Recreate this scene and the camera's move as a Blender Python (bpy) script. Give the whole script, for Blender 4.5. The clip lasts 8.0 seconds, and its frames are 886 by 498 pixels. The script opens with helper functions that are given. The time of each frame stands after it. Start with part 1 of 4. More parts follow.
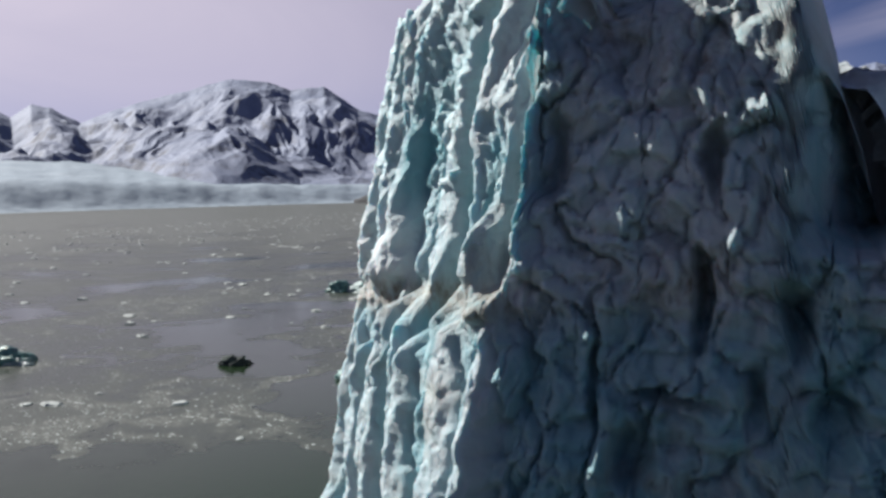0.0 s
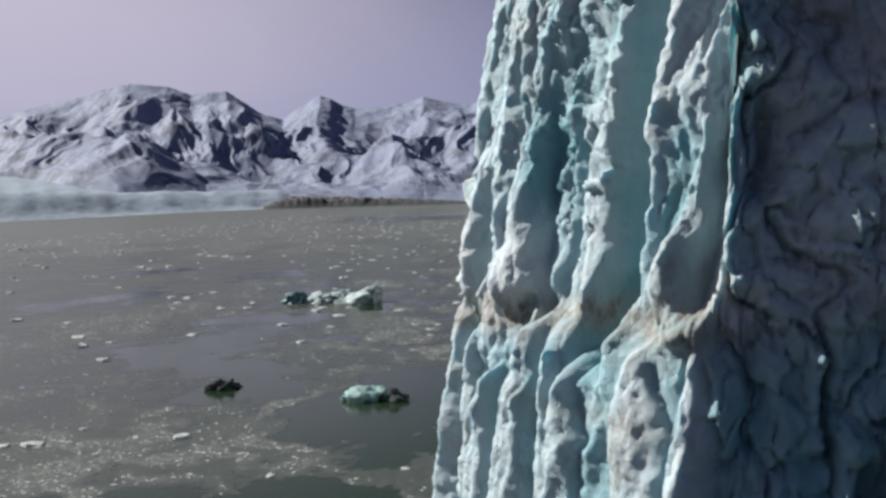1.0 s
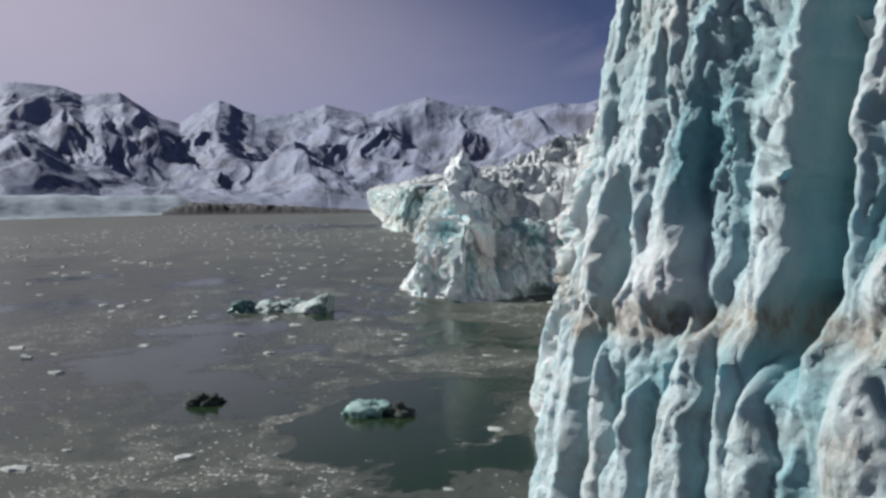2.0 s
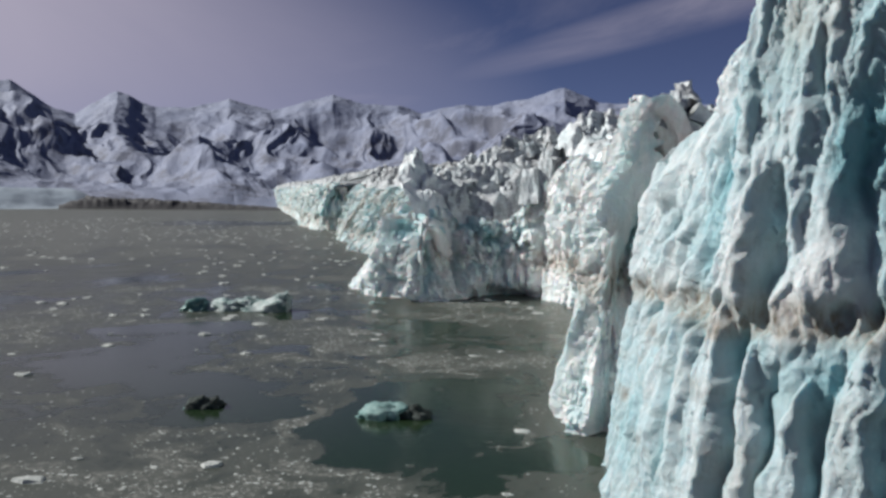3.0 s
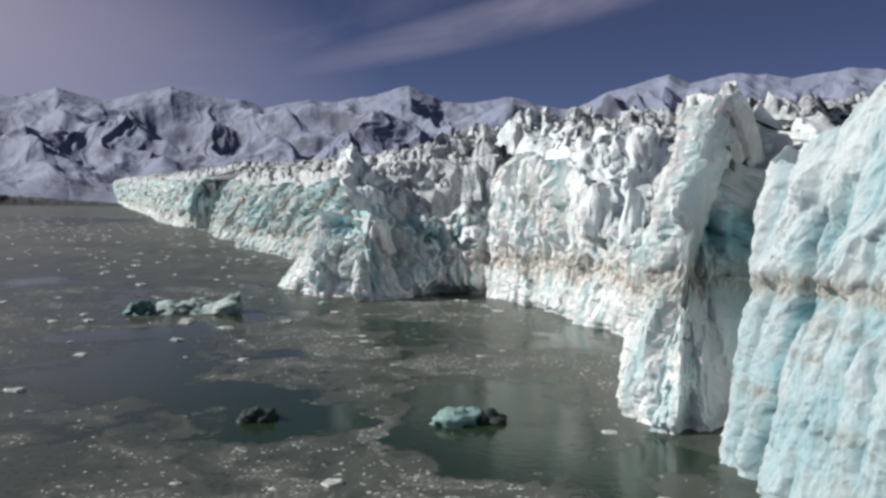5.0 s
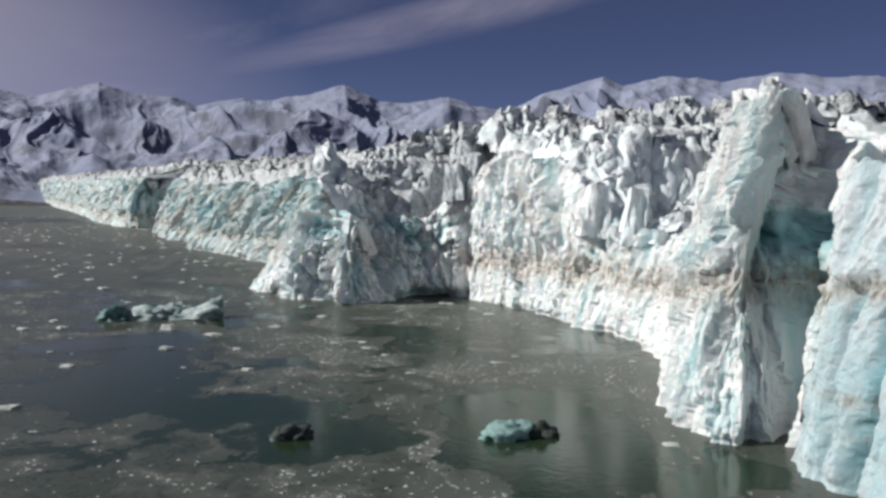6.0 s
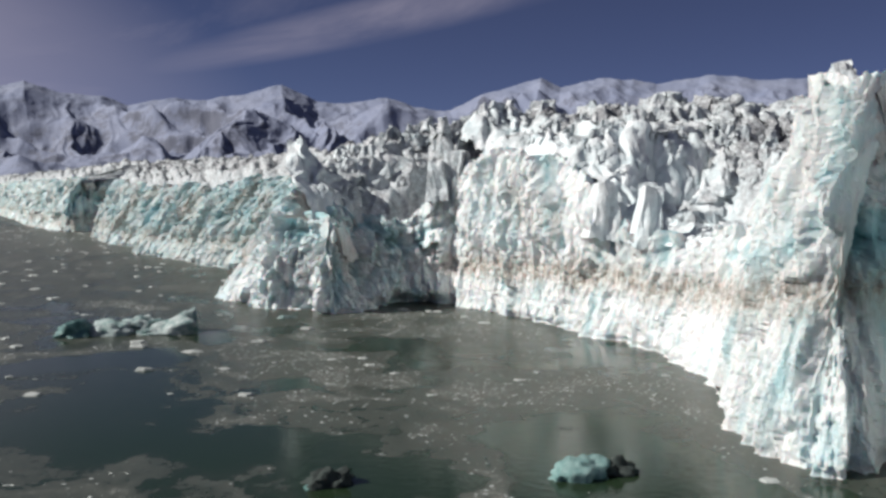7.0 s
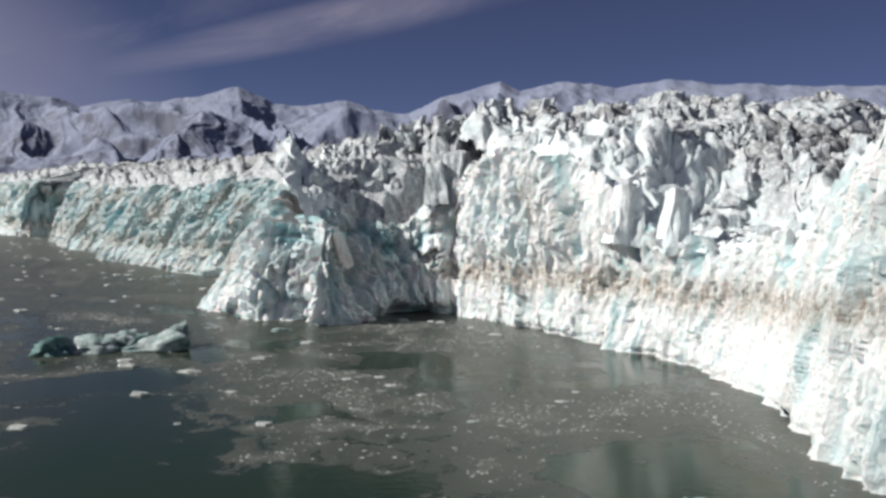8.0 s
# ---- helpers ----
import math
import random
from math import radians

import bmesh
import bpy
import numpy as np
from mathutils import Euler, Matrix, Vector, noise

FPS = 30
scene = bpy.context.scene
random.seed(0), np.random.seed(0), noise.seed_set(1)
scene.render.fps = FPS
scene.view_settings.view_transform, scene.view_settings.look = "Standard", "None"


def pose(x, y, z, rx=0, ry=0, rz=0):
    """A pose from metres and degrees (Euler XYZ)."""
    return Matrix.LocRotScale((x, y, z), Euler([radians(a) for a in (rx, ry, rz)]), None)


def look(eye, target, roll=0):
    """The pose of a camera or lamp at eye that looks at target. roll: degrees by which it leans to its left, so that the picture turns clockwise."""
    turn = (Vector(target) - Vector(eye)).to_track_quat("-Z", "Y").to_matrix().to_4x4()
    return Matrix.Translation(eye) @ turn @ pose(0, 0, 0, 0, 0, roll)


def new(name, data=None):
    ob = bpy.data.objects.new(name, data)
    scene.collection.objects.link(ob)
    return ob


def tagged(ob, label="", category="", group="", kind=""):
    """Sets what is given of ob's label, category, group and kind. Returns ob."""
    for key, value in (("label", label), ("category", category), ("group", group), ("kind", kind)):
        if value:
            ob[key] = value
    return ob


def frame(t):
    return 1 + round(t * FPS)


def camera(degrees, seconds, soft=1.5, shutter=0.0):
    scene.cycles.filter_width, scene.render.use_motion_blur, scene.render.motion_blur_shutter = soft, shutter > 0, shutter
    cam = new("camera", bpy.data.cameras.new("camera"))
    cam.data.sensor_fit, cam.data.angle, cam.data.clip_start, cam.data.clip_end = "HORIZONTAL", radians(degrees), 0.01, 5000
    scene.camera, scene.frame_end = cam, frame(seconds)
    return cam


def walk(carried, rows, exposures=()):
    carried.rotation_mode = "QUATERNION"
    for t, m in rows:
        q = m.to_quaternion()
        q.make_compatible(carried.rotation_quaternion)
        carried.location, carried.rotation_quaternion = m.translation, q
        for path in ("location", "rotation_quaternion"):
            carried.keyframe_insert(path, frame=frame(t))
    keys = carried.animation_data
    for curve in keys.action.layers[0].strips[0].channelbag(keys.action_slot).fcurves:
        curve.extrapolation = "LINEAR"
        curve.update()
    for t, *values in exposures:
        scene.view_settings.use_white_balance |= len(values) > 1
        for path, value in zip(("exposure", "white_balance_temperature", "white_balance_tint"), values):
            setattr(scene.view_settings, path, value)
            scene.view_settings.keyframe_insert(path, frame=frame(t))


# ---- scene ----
cam = camera(52.2, 8.0, soft=2.9)
walk(cam, [
    (0, look((104.21, -8.76, 47.14), (62.92, 82.04, 40.05), -0.44)),
    (0.5, look((89.34, -6.81, 47.37), (53.08, 86.12, 40.35), -1.12)),
    (1, look((75.75, -4.75, 47.60), (44.29, 89.93, 40.70), -1.48)),
    (1.5, look((62.53, -3.36, 47.08), (36.54, 93.00, 40.85), -1.11)),
    (3, look((23.86, -0.94, 45.82), (14.40, 98.43, 39.85), 0.73)),
    (3.5, look((11.64, -1.27, 45.08), (7.17, 98.47, 39.38), 0.77)),
    (4, look((0.01, 0.00, 44.98), (0.02, 99.83, 39.06), 0.76)),
    (4.5, look((-12.46, 2.85, 45.05), (-7.91, 102.56, 39.01), 0.91)),
    (6, look((-44.38, 20.91, 43.96), (-28.27, 119.43, 38.16), 1.30)),
    (6.5, look((-53.01, 35.18, 43.64), (-33.13, 133.01, 37.85), 1.15)),
    (7, look((-59.51, 49.74, 43.10), (-36.41, 146.88, 37.59), 1.10)),
    (7.5, look((-65.69, 62.66, 42.77), (-40.08, 159.19, 37.59), 1.02)),
    (8, look((-70.95, 74.68, 42.67), (-43.15, 170.60, 37.63), 1.08)),
], exposures=[(0, 0.76, 6320, 8), (1.5, 0.50, 6320, 8), (3.5, 0.31, 6380, 8), (6.5, 0.30, 6450, 9), (8, 0.33, 6500, 9)])

# ---- light ----
SUN_AZ, SUN_EL = -87.0, 36.0  # degrees from +y towards +x; height over the horizon


def heading(az, el):
    a, e = radians(az), radians(el)
    return Vector((math.sin(a) * math.cos(e), math.cos(a) * math.cos(e), math.sin(e)))


def daylight():
    world = bpy.data.worlds.new("sky")
    scene.world = world
    world.use_nodes = True
    nt = world.node_tree
    bg = nt.nodes["Background"]
    sky = nt.nodes.new("ShaderNodeTexSky")
    sky.sky_type, sky.sun_disc = "NISHITA", False
    sky.sun_elevation, sky.sun_rotation = radians(SUN_EL), radians(SUN_AZ)
    sky.altitude, sky.air_density, sky.dust_density, sky.ozone_density = 3500, 0.75, 0.05, 7.0
    ways = nt.nodes.new("ShaderNodeTexCoord").outputs["Generated"]

    def cloud(low, high, width, stretch, scale, soft):
        """Thin streaky cloud along the arc from low to high, each an azimuth and a height."""
        a, b = heading(*low), heading(*high)
        across = a.cross(b).normalized()
        middle, along_it = (a + b).normalized(), (b - a).normalized()
        far = node(nt, "VectorMath", [(0, ways)], ops="DOT_PRODUCT")
        far.inputs[1].default_value = across
        run = node(nt, "VectorMath", [(0, ways)], ops="DOT_PRODUCT")
        run.inputs[1].default_value = along_it
        ahead = node(nt, "VectorMath", [(0, ways)], ops="DOT_PRODUCT")
        ahead.inputs[1].default_value = middle
        flat = node(nt, "CombineXYZ", [(0, maths(nt, "MULTIPLY", run.outputs["Value"], stretch)), (1, far.outputs["Value"])])
        puff = node(nt, "TexNoise", [("Vector", flat.outputs[0])], Scale=scale, Detail=7.0, Roughness=0.6, Distortion=0.6).outputs["Fac"]
        off = maths(nt, "DIVIDE", maths(nt, "ABSOLUTE", far.outputs["Value"], 0.0), width)
        half = (b - a).length / 2
        end = maths(nt, "DIVIDE", maths(nt, "ABSOLUTE", maths(nt, "SUBTRACT", run.outputs["Value"], middle.dot(along_it)), 0.0), half * 1.25)
        body = maths(nt, "SUBTRACT", 1.0, maths(nt, "ADD", maths(nt, "POWER", off, 2.0), maths(nt, "POWER", end, 2.0)))
        body = maths(nt, "MULTIPLY", maths(nt, "POWER", maths(nt, "MAXIMUM", body, 0.0), 1.25), maths(nt, "GREATER_THAN", ahead.outputs["Value"], 0.2))
        return maths(nt, "MULTIPLY", body, ramp(nt, puff, soft))

    streak = cloud((-2, 8.2), (24, 14.2), 0.027, 0.22, 12.0, [(0.36, grey(0.08)), (0.72, grey(0.55))])
    veil = cloud((-100, 13.0), (-12, 6.5), 0.27, 0.35, 5.0, [(0.22, grey(0.8)), (0.62, grey(1.0))])
    wisps = cloud((-16, 5.5), (12, 11.0), 0.09, 0.3, 9.0, [(0.52, grey(0.0)), (0.8, grey(0.22))])
    # added bright cloud, unseen behind the camera, that fills the shaded ice
    fill_cloud = cloud((-178, 24.0), (-92, 16.0), 0.40, 0.35, 4.0, [(0.2, grey(0.40)), (0.6, grey(0.7))])
    cover = maths(nt, "MINIMUM", maths(nt, "ADD", maths(nt, "ADD", streak, veil), maths(nt, "ADD", wisps, fill_cloud)), 1.0)
    pale = node(nt, "HueSaturation", [("Color", sky.outputs[0])], Saturation=0.84).outputs[0]
    blue = mixed(nt, 1.0, pale, (0.84, 0.73, 0.86), "MULTIPLY")
    nt.links.new(mixed(nt, cover, blue, (11.2, 9.9, 11.6)), bg.inputs[0])
    bg.inputs[1].default_value = 0.039
    sun = new("sun", bpy.data.lights.new("sun", "SUN"))
    sun.data.energy, sun.data.angle, sun.data.color = 5.0, radians(0.5), (1.0, 0.95, 0.88)
    sun.matrix_world = look(heading(SUN_AZ, SUN_EL) * 500, (0, 0, 0))



# ---- noise on arrays ----
def hashed(i, j, k, seed):
    h = (i.astype(np.int64) * 374761393 + j.astype(np.int64) * 668265263 + k.astype(np.int64) * 2147483647 + seed * 974634777) & 0xFFFFFFFF
    h = ((h ^ (h >> 13)) * 1274126177) & 0xFFFFFFFF
    h = ((h ^ (h >> 16)) * 2246822519) & 0xFFFFFFFF
    return h ^ (h >> 15)


def unit(i, j, k, seed):
    return hashed(i, j, k, seed) / 4294967295.0


def noise3(x, y, z, seed=0):
    """Gradient noise, about -1 to 1."""
    x, y, z = np.broadcast_arrays(np.asarray(x, float), np.asarray(y, float), np.asarray(z, float))
    i, j, k = np.floor(x), np.floor(y), np.floor(z)
    fx, fy, fz = x - i, y - j, z - k
    i, j, k = i.astype(np.int64), j.astype(np.int64), k.astype(np.int64)
    ux, uy, uz = (f * f * f * (f * (f * 6 - 15) + 10) for f in (fx, fy, fz))
    total = 0.0
    for a in (0, 1):
        for b in (0, 1):
            for c in (0, 1):
                h = hashed(i + a, j + b, k + c, seed)
                g = ((h & 255) / 127.5 - 1) * (fx - a) + ((h >> 8 & 255) / 127.5 - 1) * (fy - b) + ((h >> 16 & 255) / 127.5 - 1) * (fz - c)
                total = total + g * (ux if a else 1 - ux) * (uy if b else 1 - uy) * (uz if c else 1 - uz)
    return total * 1.6


def fbm(x, y, z, octaves=4, seed=0, gain=0.5):
    total, amp = 0.0, 1.0
    for o in range(octaves):
        total = total + amp * noise3(np.asarray(x) * 2**o, np.asarray(y) * 2**o, np.asarray(z) * 2**o, seed + o)
        amp *= gain
    return total


def ridged(x, y, z, octaves=4, seed=0, gain=0.5):
    total, amp = 0.0, 1.0
    for o in range(octaves):
        total = total + amp * (1 - 2.2 * np.abs(noise3(np.asarray(x) * 2**o, np.asarray(y) * 2**o, np.asarray(z) * 2**o, seed + o)))
        amp *= gain
    return total


def cells(x, y, seed=0, jitter=0.9):
    """Nearest and second distance, the cell's random number and the offset from its middle."""
    x, y = np.broadcast_arrays(np.asarray(x, float), np.asarray(y, float))
    i, j = np.floor(x).astype(np.int64), np.floor(y).astype(np.int64)
    f1, f2 = np.full(x.shape, 9.0), np.full(x.shape, 9.0)
    rnd, ox, oy = np.zeros(x.shape), np.zeros(x.shape), np.zeros(x.shape)
    zero = np.zeros(x.shape, np.int64)
    for a in (-1, 0, 1):
        for b in (-1, 0, 1):
            ci, cj = i + a, j + b
            dx = x - (ci + 0.5 + jitter * (unit(ci, cj, zero, seed) - 0.5))
            dy = y - (cj + 0.5 + jitter * (unit(ci, cj, zero + 1, seed) - 0.5))
            d = np.hypot(dx, dy)
            near = d < f1
            f2 = np.where(near, f1, np.minimum(f2, d))
            f1 = np.where(near, d, f1)
            rnd = np.where(near, unit(ci, cj, zero + 2, seed), rnd)
            ox, oy = np.where(near, dx, ox), np.where(near, dy, oy)
    return f1, f2, rnd, ox, oy


def smooth(a, b, x):
    t = np.clip((np.asarray(x, float) - a) / (b - a), 0, 1)
    return t * t * (3 - 2 * t)


# ---- materials ----
def material(name, rough=0.5):
    m = bpy.data.materials.new(name)
    m.use_nodes = True
    nt = m.node_tree
    b = nt.nodes["Principled BSDF"]
    b.inputs["Roughness"].default_value = rough
    return m, nt, b


def node(nt, kind, links=(), **settings):
    n = nt.nodes.new("ShaderNode" + kind)
    for k, v in settings.items():
        if k == "ops":
            n.operation = v
        elif k == "blend":
            n.data_type, n.blend_type = "RGBA", v
        elif k == "attribute":
            n.attribute_name = v
        else:
            n.inputs[k.replace("_", " ")].default_value = v
    for socket, source in links:
        nt.links.new(source, n.inputs[socket])
    return n


def mapped(nt, sx=1.0, sy=1.0, sz=1.0):
    g = node(nt, "NewGeometry")
    v = node(nt, "VectorMath", [(0, g.outputs["Position"])], ops="MULTIPLY")
    v.inputs[1].default_value = (sx, sy, sz)
    return v.outputs[0]


def grain(nt, vec, scale, detail=5.0, rough=0.6):
    return node(nt, "TexNoise", [("Vector", vec)], Scale=scale, Detail=detail, Roughness=rough).outputs["Fac"]


def ramp(nt, fac, stops):
    n = nt.nodes.new("ShaderNodeValToRGB")
    el = n.color_ramp.elements
    while len(el) < len(stops):
        el.new(0.5)
    for e, (p, c) in zip(el, stops):
        e.position, e.color = p, (*c, 1) if len(c) == 3 else c
    nt.links.new(fac, n.inputs[0])
    return n.outputs[0]


def grey(v):
    return (v, v, v)


def mixed(nt, fac, a, b, blend="MIX"):
    n = node(nt, "Mix", blend=blend)
    for socket, value in ((0, fac), (6, a), (7, b)):
        if hasattr(value, "is_output"):
            nt.links.new(value, n.inputs[socket])
        else:
            n.inputs[socket].default_value = (*value, 1) if isinstance(value, tuple) else value
    return n.outputs[2]


def maths(nt, op, a, b):
    n = node(nt, "Math", ops=op)
    for socket, value in ((0, a), (1, b)):
        if hasattr(value, "is_output"):
            nt.links.new(value, n.inputs[socket])
        else:
            n.inputs[socket].default_value = value
    return n.outputs[0]


def bumped(nt, b, height, strength, distance):
    n = node(nt, "Bump", [("Height", height)], Strength=strength, Distance=distance)
    nt.links.new(n.outputs[0], b.inputs["Normal"])


def ice_material(name, relief, stains, tones, muds):
    """White and turquoise glacier ice with a brown silt band; 'blue' and 'silt' are laid down with the shape."""
    m, nt, b = material(name, 0.55)
    blue = node(nt, "Attribute", attribute="blue").outputs["Fac"]
    silt = node(nt, "Attribute", attribute="silt").outputs["Fac"]
    fine = grain(nt, mapped(nt, 1, 1, 0.35), 0.9, 8, 0.65)
    streak = grain(nt, mapped(nt, 1, 1, 0.22), 0.22, 5, 0.6)
    amount = maths(nt, "ADD", blue, maths(nt, "MULTIPLY", maths(nt, "SUBTRACT", streak, 0.5), 0.8))
    ice = ramp(nt, amount, list(zip((0.02, 0.30, 0.60, 0.98), tones)))
    mud = ramp(nt, fine, list(zip((0.3, 0.7), muds)))
    dirt = maths(nt, "MULTIPLY", silt, ramp(nt, fine, [(0.36, grey(1.0)), (0.66, grey(0.2))]))
    flecks = ramp(nt, grain(nt, mapped(nt, 1, 1, 0.6), 1.1, 9, 0.75), [(0.62, grey(0.0)), (0.76, grey(stains))])
    wash = ramp(nt, grain(nt, mapped(nt, 1, 1, 0.45), 0.075, 6, 0.62), [(0.46, grey(0.0)), (0.70, grey(stains))])
    col = mixed(nt, wash, mixed(nt, flecks, ice, (0.40, 0.43, 0.44)), (0.44, 0.47, 0.46))
    nt.links.new(mixed(nt, dirt, col, mud), b.inputs["Base Color"])
    nt.links.new(ramp(nt, fine, [(0.3, grey(0.34)), (0.7, grey(0.72))]), b.inputs["Roughness"])
    rough = maths(nt, "ADD", grain(nt, mapped(nt), 0.9, 10, 0.7), maths(nt, "MULTIPLY", grain(nt, mapped(nt, 1, 1, 0.5), 3.0, 6, 0.7), 0.4))
    edges = maths(nt, "ABSOLUTE", maths(nt, "SUBTRACT", grain(nt, mapped(nt, 1, 1, 0.6), 0.33, 3, 0.5), 0.5), 0.0)
    rough = maths(nt, "SUBTRACT", rough, maths(nt, "MULTIPLY", edges, 2.2 * relief))
    b.inputs["Subsurface Weight"].default_value = 0.24
    b.inputs["Subsurface Radius"].default_value = (0.3, 0.8, 1.0)
    b.inputs["Subsurface Scale"].default_value = 1.6
    bumped(nt, b, rough, relief, 1.1)
    return m


def rubble_material():
    m, nt, b = material("dirty_glacier_top", 0.75)
    f = grain(nt, mapped(nt), 0.12, 8, 0.7)
    silt = node(nt, "Attribute", attribute="silt").outputs["Fac"]
    col = ramp(nt, f, [(0.3, (0.84, 0.85, 0.87)), (0.5, (0.70, 0.77, 0.80)), (0.7, (0.5, 0.62, 0.66))])
    dirt = ramp(nt, grain(nt, mapped(nt), 0.5, 8, 0.75), [(0.34, grey(0.15)), (0.54, grey(1.0))])
    nt.links.new(mixed(nt, maths(nt, "MULTIPLY", dirt, silt), col, (0.19, 0.195, 0.21)), b.inputs["Base Color"])
    bumped(nt, b, grain(nt, mapped(nt), 0.9, 9, 0.7), 0.8, 0.8)
    return m


def mountain_material():
    m, nt, b = material("hazed_snow_and_rock", 0.8)
    g = node(nt, "NewGeometry")
    up = node(nt, "SeparateXYZ", [(0, g.outputs["Normal"])]).outputs["Z"]
    big = grain(nt, mapped(nt), 0.006, 8, 0.65)
    small = grain(nt, mapped(nt, 1, 1, 0.6), 0.022, 8, 0.7)
    rock = maths(nt, "ADD", maths(nt, "MULTIPLY", up, -0.45), maths(nt, "ADD", maths(nt, "MULTIPLY", big, 1.1), maths(nt, "MULTIPLY", small, 0.9)))
    high = node(nt, "SeparateXYZ", [(0, g.outputs["Position"])]).outputs["Z"]
    rock = maths(nt, "SUBTRACT", rock, maths(nt, "MULTIPLY", high, 0.00035))
    mask = ramp(nt, rock, [(0.60, grey(0.0)), (0.78, grey(1.0))])
    # distance haze is put into these colours: snow and stone darkened and blued
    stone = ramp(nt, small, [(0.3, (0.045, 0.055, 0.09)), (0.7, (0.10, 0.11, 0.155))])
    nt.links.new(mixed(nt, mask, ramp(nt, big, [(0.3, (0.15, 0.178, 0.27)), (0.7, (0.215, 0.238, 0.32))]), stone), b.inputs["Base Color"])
    bumped(nt, b, small, 0.35, 10.0)
    return m


def water_material():
    m, nt, b = material("silty_sea_water", 0.14)
    film = node(nt, "Attribute", attribute="film").outputs["Fac"]
    speck = grain(nt, mapped(nt), 0.8, 8, 0.75)
    cover = maths(nt, "MULTIPLY", film, ramp(nt, speck, [(0.3, grey(0.45)), (0.7, grey(1.0))]))
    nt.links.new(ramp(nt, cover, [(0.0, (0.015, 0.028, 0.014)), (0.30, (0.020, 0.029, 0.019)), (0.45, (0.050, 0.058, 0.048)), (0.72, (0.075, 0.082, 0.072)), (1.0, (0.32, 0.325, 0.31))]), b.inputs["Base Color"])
    nt.links.new(maths(nt, "ADD", maths(nt, "MULTIPLY", cover, 0.45), 0.12), b.inputs["Roughness"])
    b.inputs["IOR"].default_value = 1.33
    b.inputs["Specular IOR Level"].default_value = 0.4
    bumped(nt, b, grain(nt, mapped(nt), 0.6, 5, 0.6), 0.12, 0.3)
    return m


def plain_rock(name, dark, light, scale):
    m, nt, b = material(name, 0.85)
    f = grain(nt, mapped(nt), scale, 8, 0.7)
    nt.links.new(ramp(nt, f, [(0.3, dark), (0.7, light)]), b.inputs["Base Color"])
    bumped(nt, b, f, 0.7, 1.0)
    return m


def berg_material(name, dark, light):
    m, nt, b = material(name, 0.35)
    f = grain(nt, mapped(nt), 0.35, 8, 0.65)
    g = node(nt, "NewGeometry")
    up = node(nt, "SeparateXYZ", [(0, g.outputs["Normal"])]).outputs["Z"]
    snow = ramp(nt, maths(nt, "ADD", up, maths(nt, "MULTIPLY", f, 0.8)), [(1.05, grey(0.0)), (1.40, grey(1.0))])
    nt.links.new(mixed(nt, snow, ramp(nt, f, [(0.35, dark), (0.65, light)]), light), b.inputs["Base Color"])
    bumped(nt, b, grain(nt, mapped(nt), 1.2, 8, 0.7), 0.9, 0.5)
    return m


ICE = ice_material("crumbled_glacier_ice", 1.0, 0.2, [(0.92, 0.93, 0.94), (0.83, 0.89, 0.905), (0.46, 0.68, 0.72), (0.14, 0.42, 0.47)], [(0.24, 0.195, 0.15), (0.58, 0.50, 0.42)])
# bluer dense ice, its tones also darkened in place of the tower's grazing light
SMOOTH_ICE = ice_material("dimmed_dense_fluted_ice", 0.6, 0.4, [(0.54, 0.58, 0.605), (0.385, 0.485, 0.525), (0.195, 0.37, 0.42), (0.055, 0.22, 0.27)], [(0.12, 0.10, 0.075), (0.44, 0.38, 0.31)])
TOP, PEAK, SEA = rubble_material(), mountain_material(), water_material()
MORAINE = plain_rock("dark_moraine", (0.022, 0.023, 0.027), (0.06, 0.06, 0.066), 0.05)
FLOE = plain_rock("floating_ice", (0.30, 0.33, 0.32), (0.58, 0.61, 0.60), 1.5)
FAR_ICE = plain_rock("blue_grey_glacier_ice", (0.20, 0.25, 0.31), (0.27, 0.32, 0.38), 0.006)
DARK_ICE = plain_rock("dark_clear_ice", (0.006, 0.009, 0.009), (0.05, 0.07, 0.065), 0.7)


daylight()


# ---- mesh from arrays ----
def grid_mesh(name, xyz, mat, attributes=(), parent=None, flip=False, rounded=True):
    """A sheet from an array of rows x columns x 3."""
    rows, cols = xyz.shape[:2]
    idx = np.arange(rows * cols).reshape(rows, cols)
    a, b, c, d = idx[:-1, :-1], idx[:-1, 1:], idx[1:, 1:], idx[1:, :-1]
    quads = np.stack([a, d, c, b] if flip else [a, b, c, d], -1).reshape(-1, 4)
    me = bpy.data.meshes.new(name)
    me.vertices.add(rows * cols)
    me.vertices.foreach_set("co", xyz.reshape(-1).astype(np.float32))
    me.loops.add(quads.size)
    me.loops.foreach_set("vertex_index", quads.reshape(-1).astype(np.int32))
    me.polygons.add(len(quads))
    me.polygons.foreach_set("loop_start", np.arange(0, quads.size, 4, dtype=np.int32))
    me.polygons.foreach_set("use_smooth", np.full(len(quads), rounded))
    for key, values in attributes:
        at = me.attributes.new(key, "FLOAT", "POINT")
        at.data.foreach_set("value", np.broadcast_to(values, (rows, cols)).reshape(-1).astype(np.float32))
    me.update(calc_edges=True)
    me.validate()
    me.materials.append(mat)
    ob = new(name, me)
    ob.parent = parent
    return ob


def part(name, bm, mat, parent=None, label=""):
    me = bpy.data.meshes.new(name)
    bm.to_mesh(me)
    bm.free()
    me.materials.append(mat)
    ob = new(name, me)
    ob.parent = parent
    if label:
        ob["label"] = label
    return ob


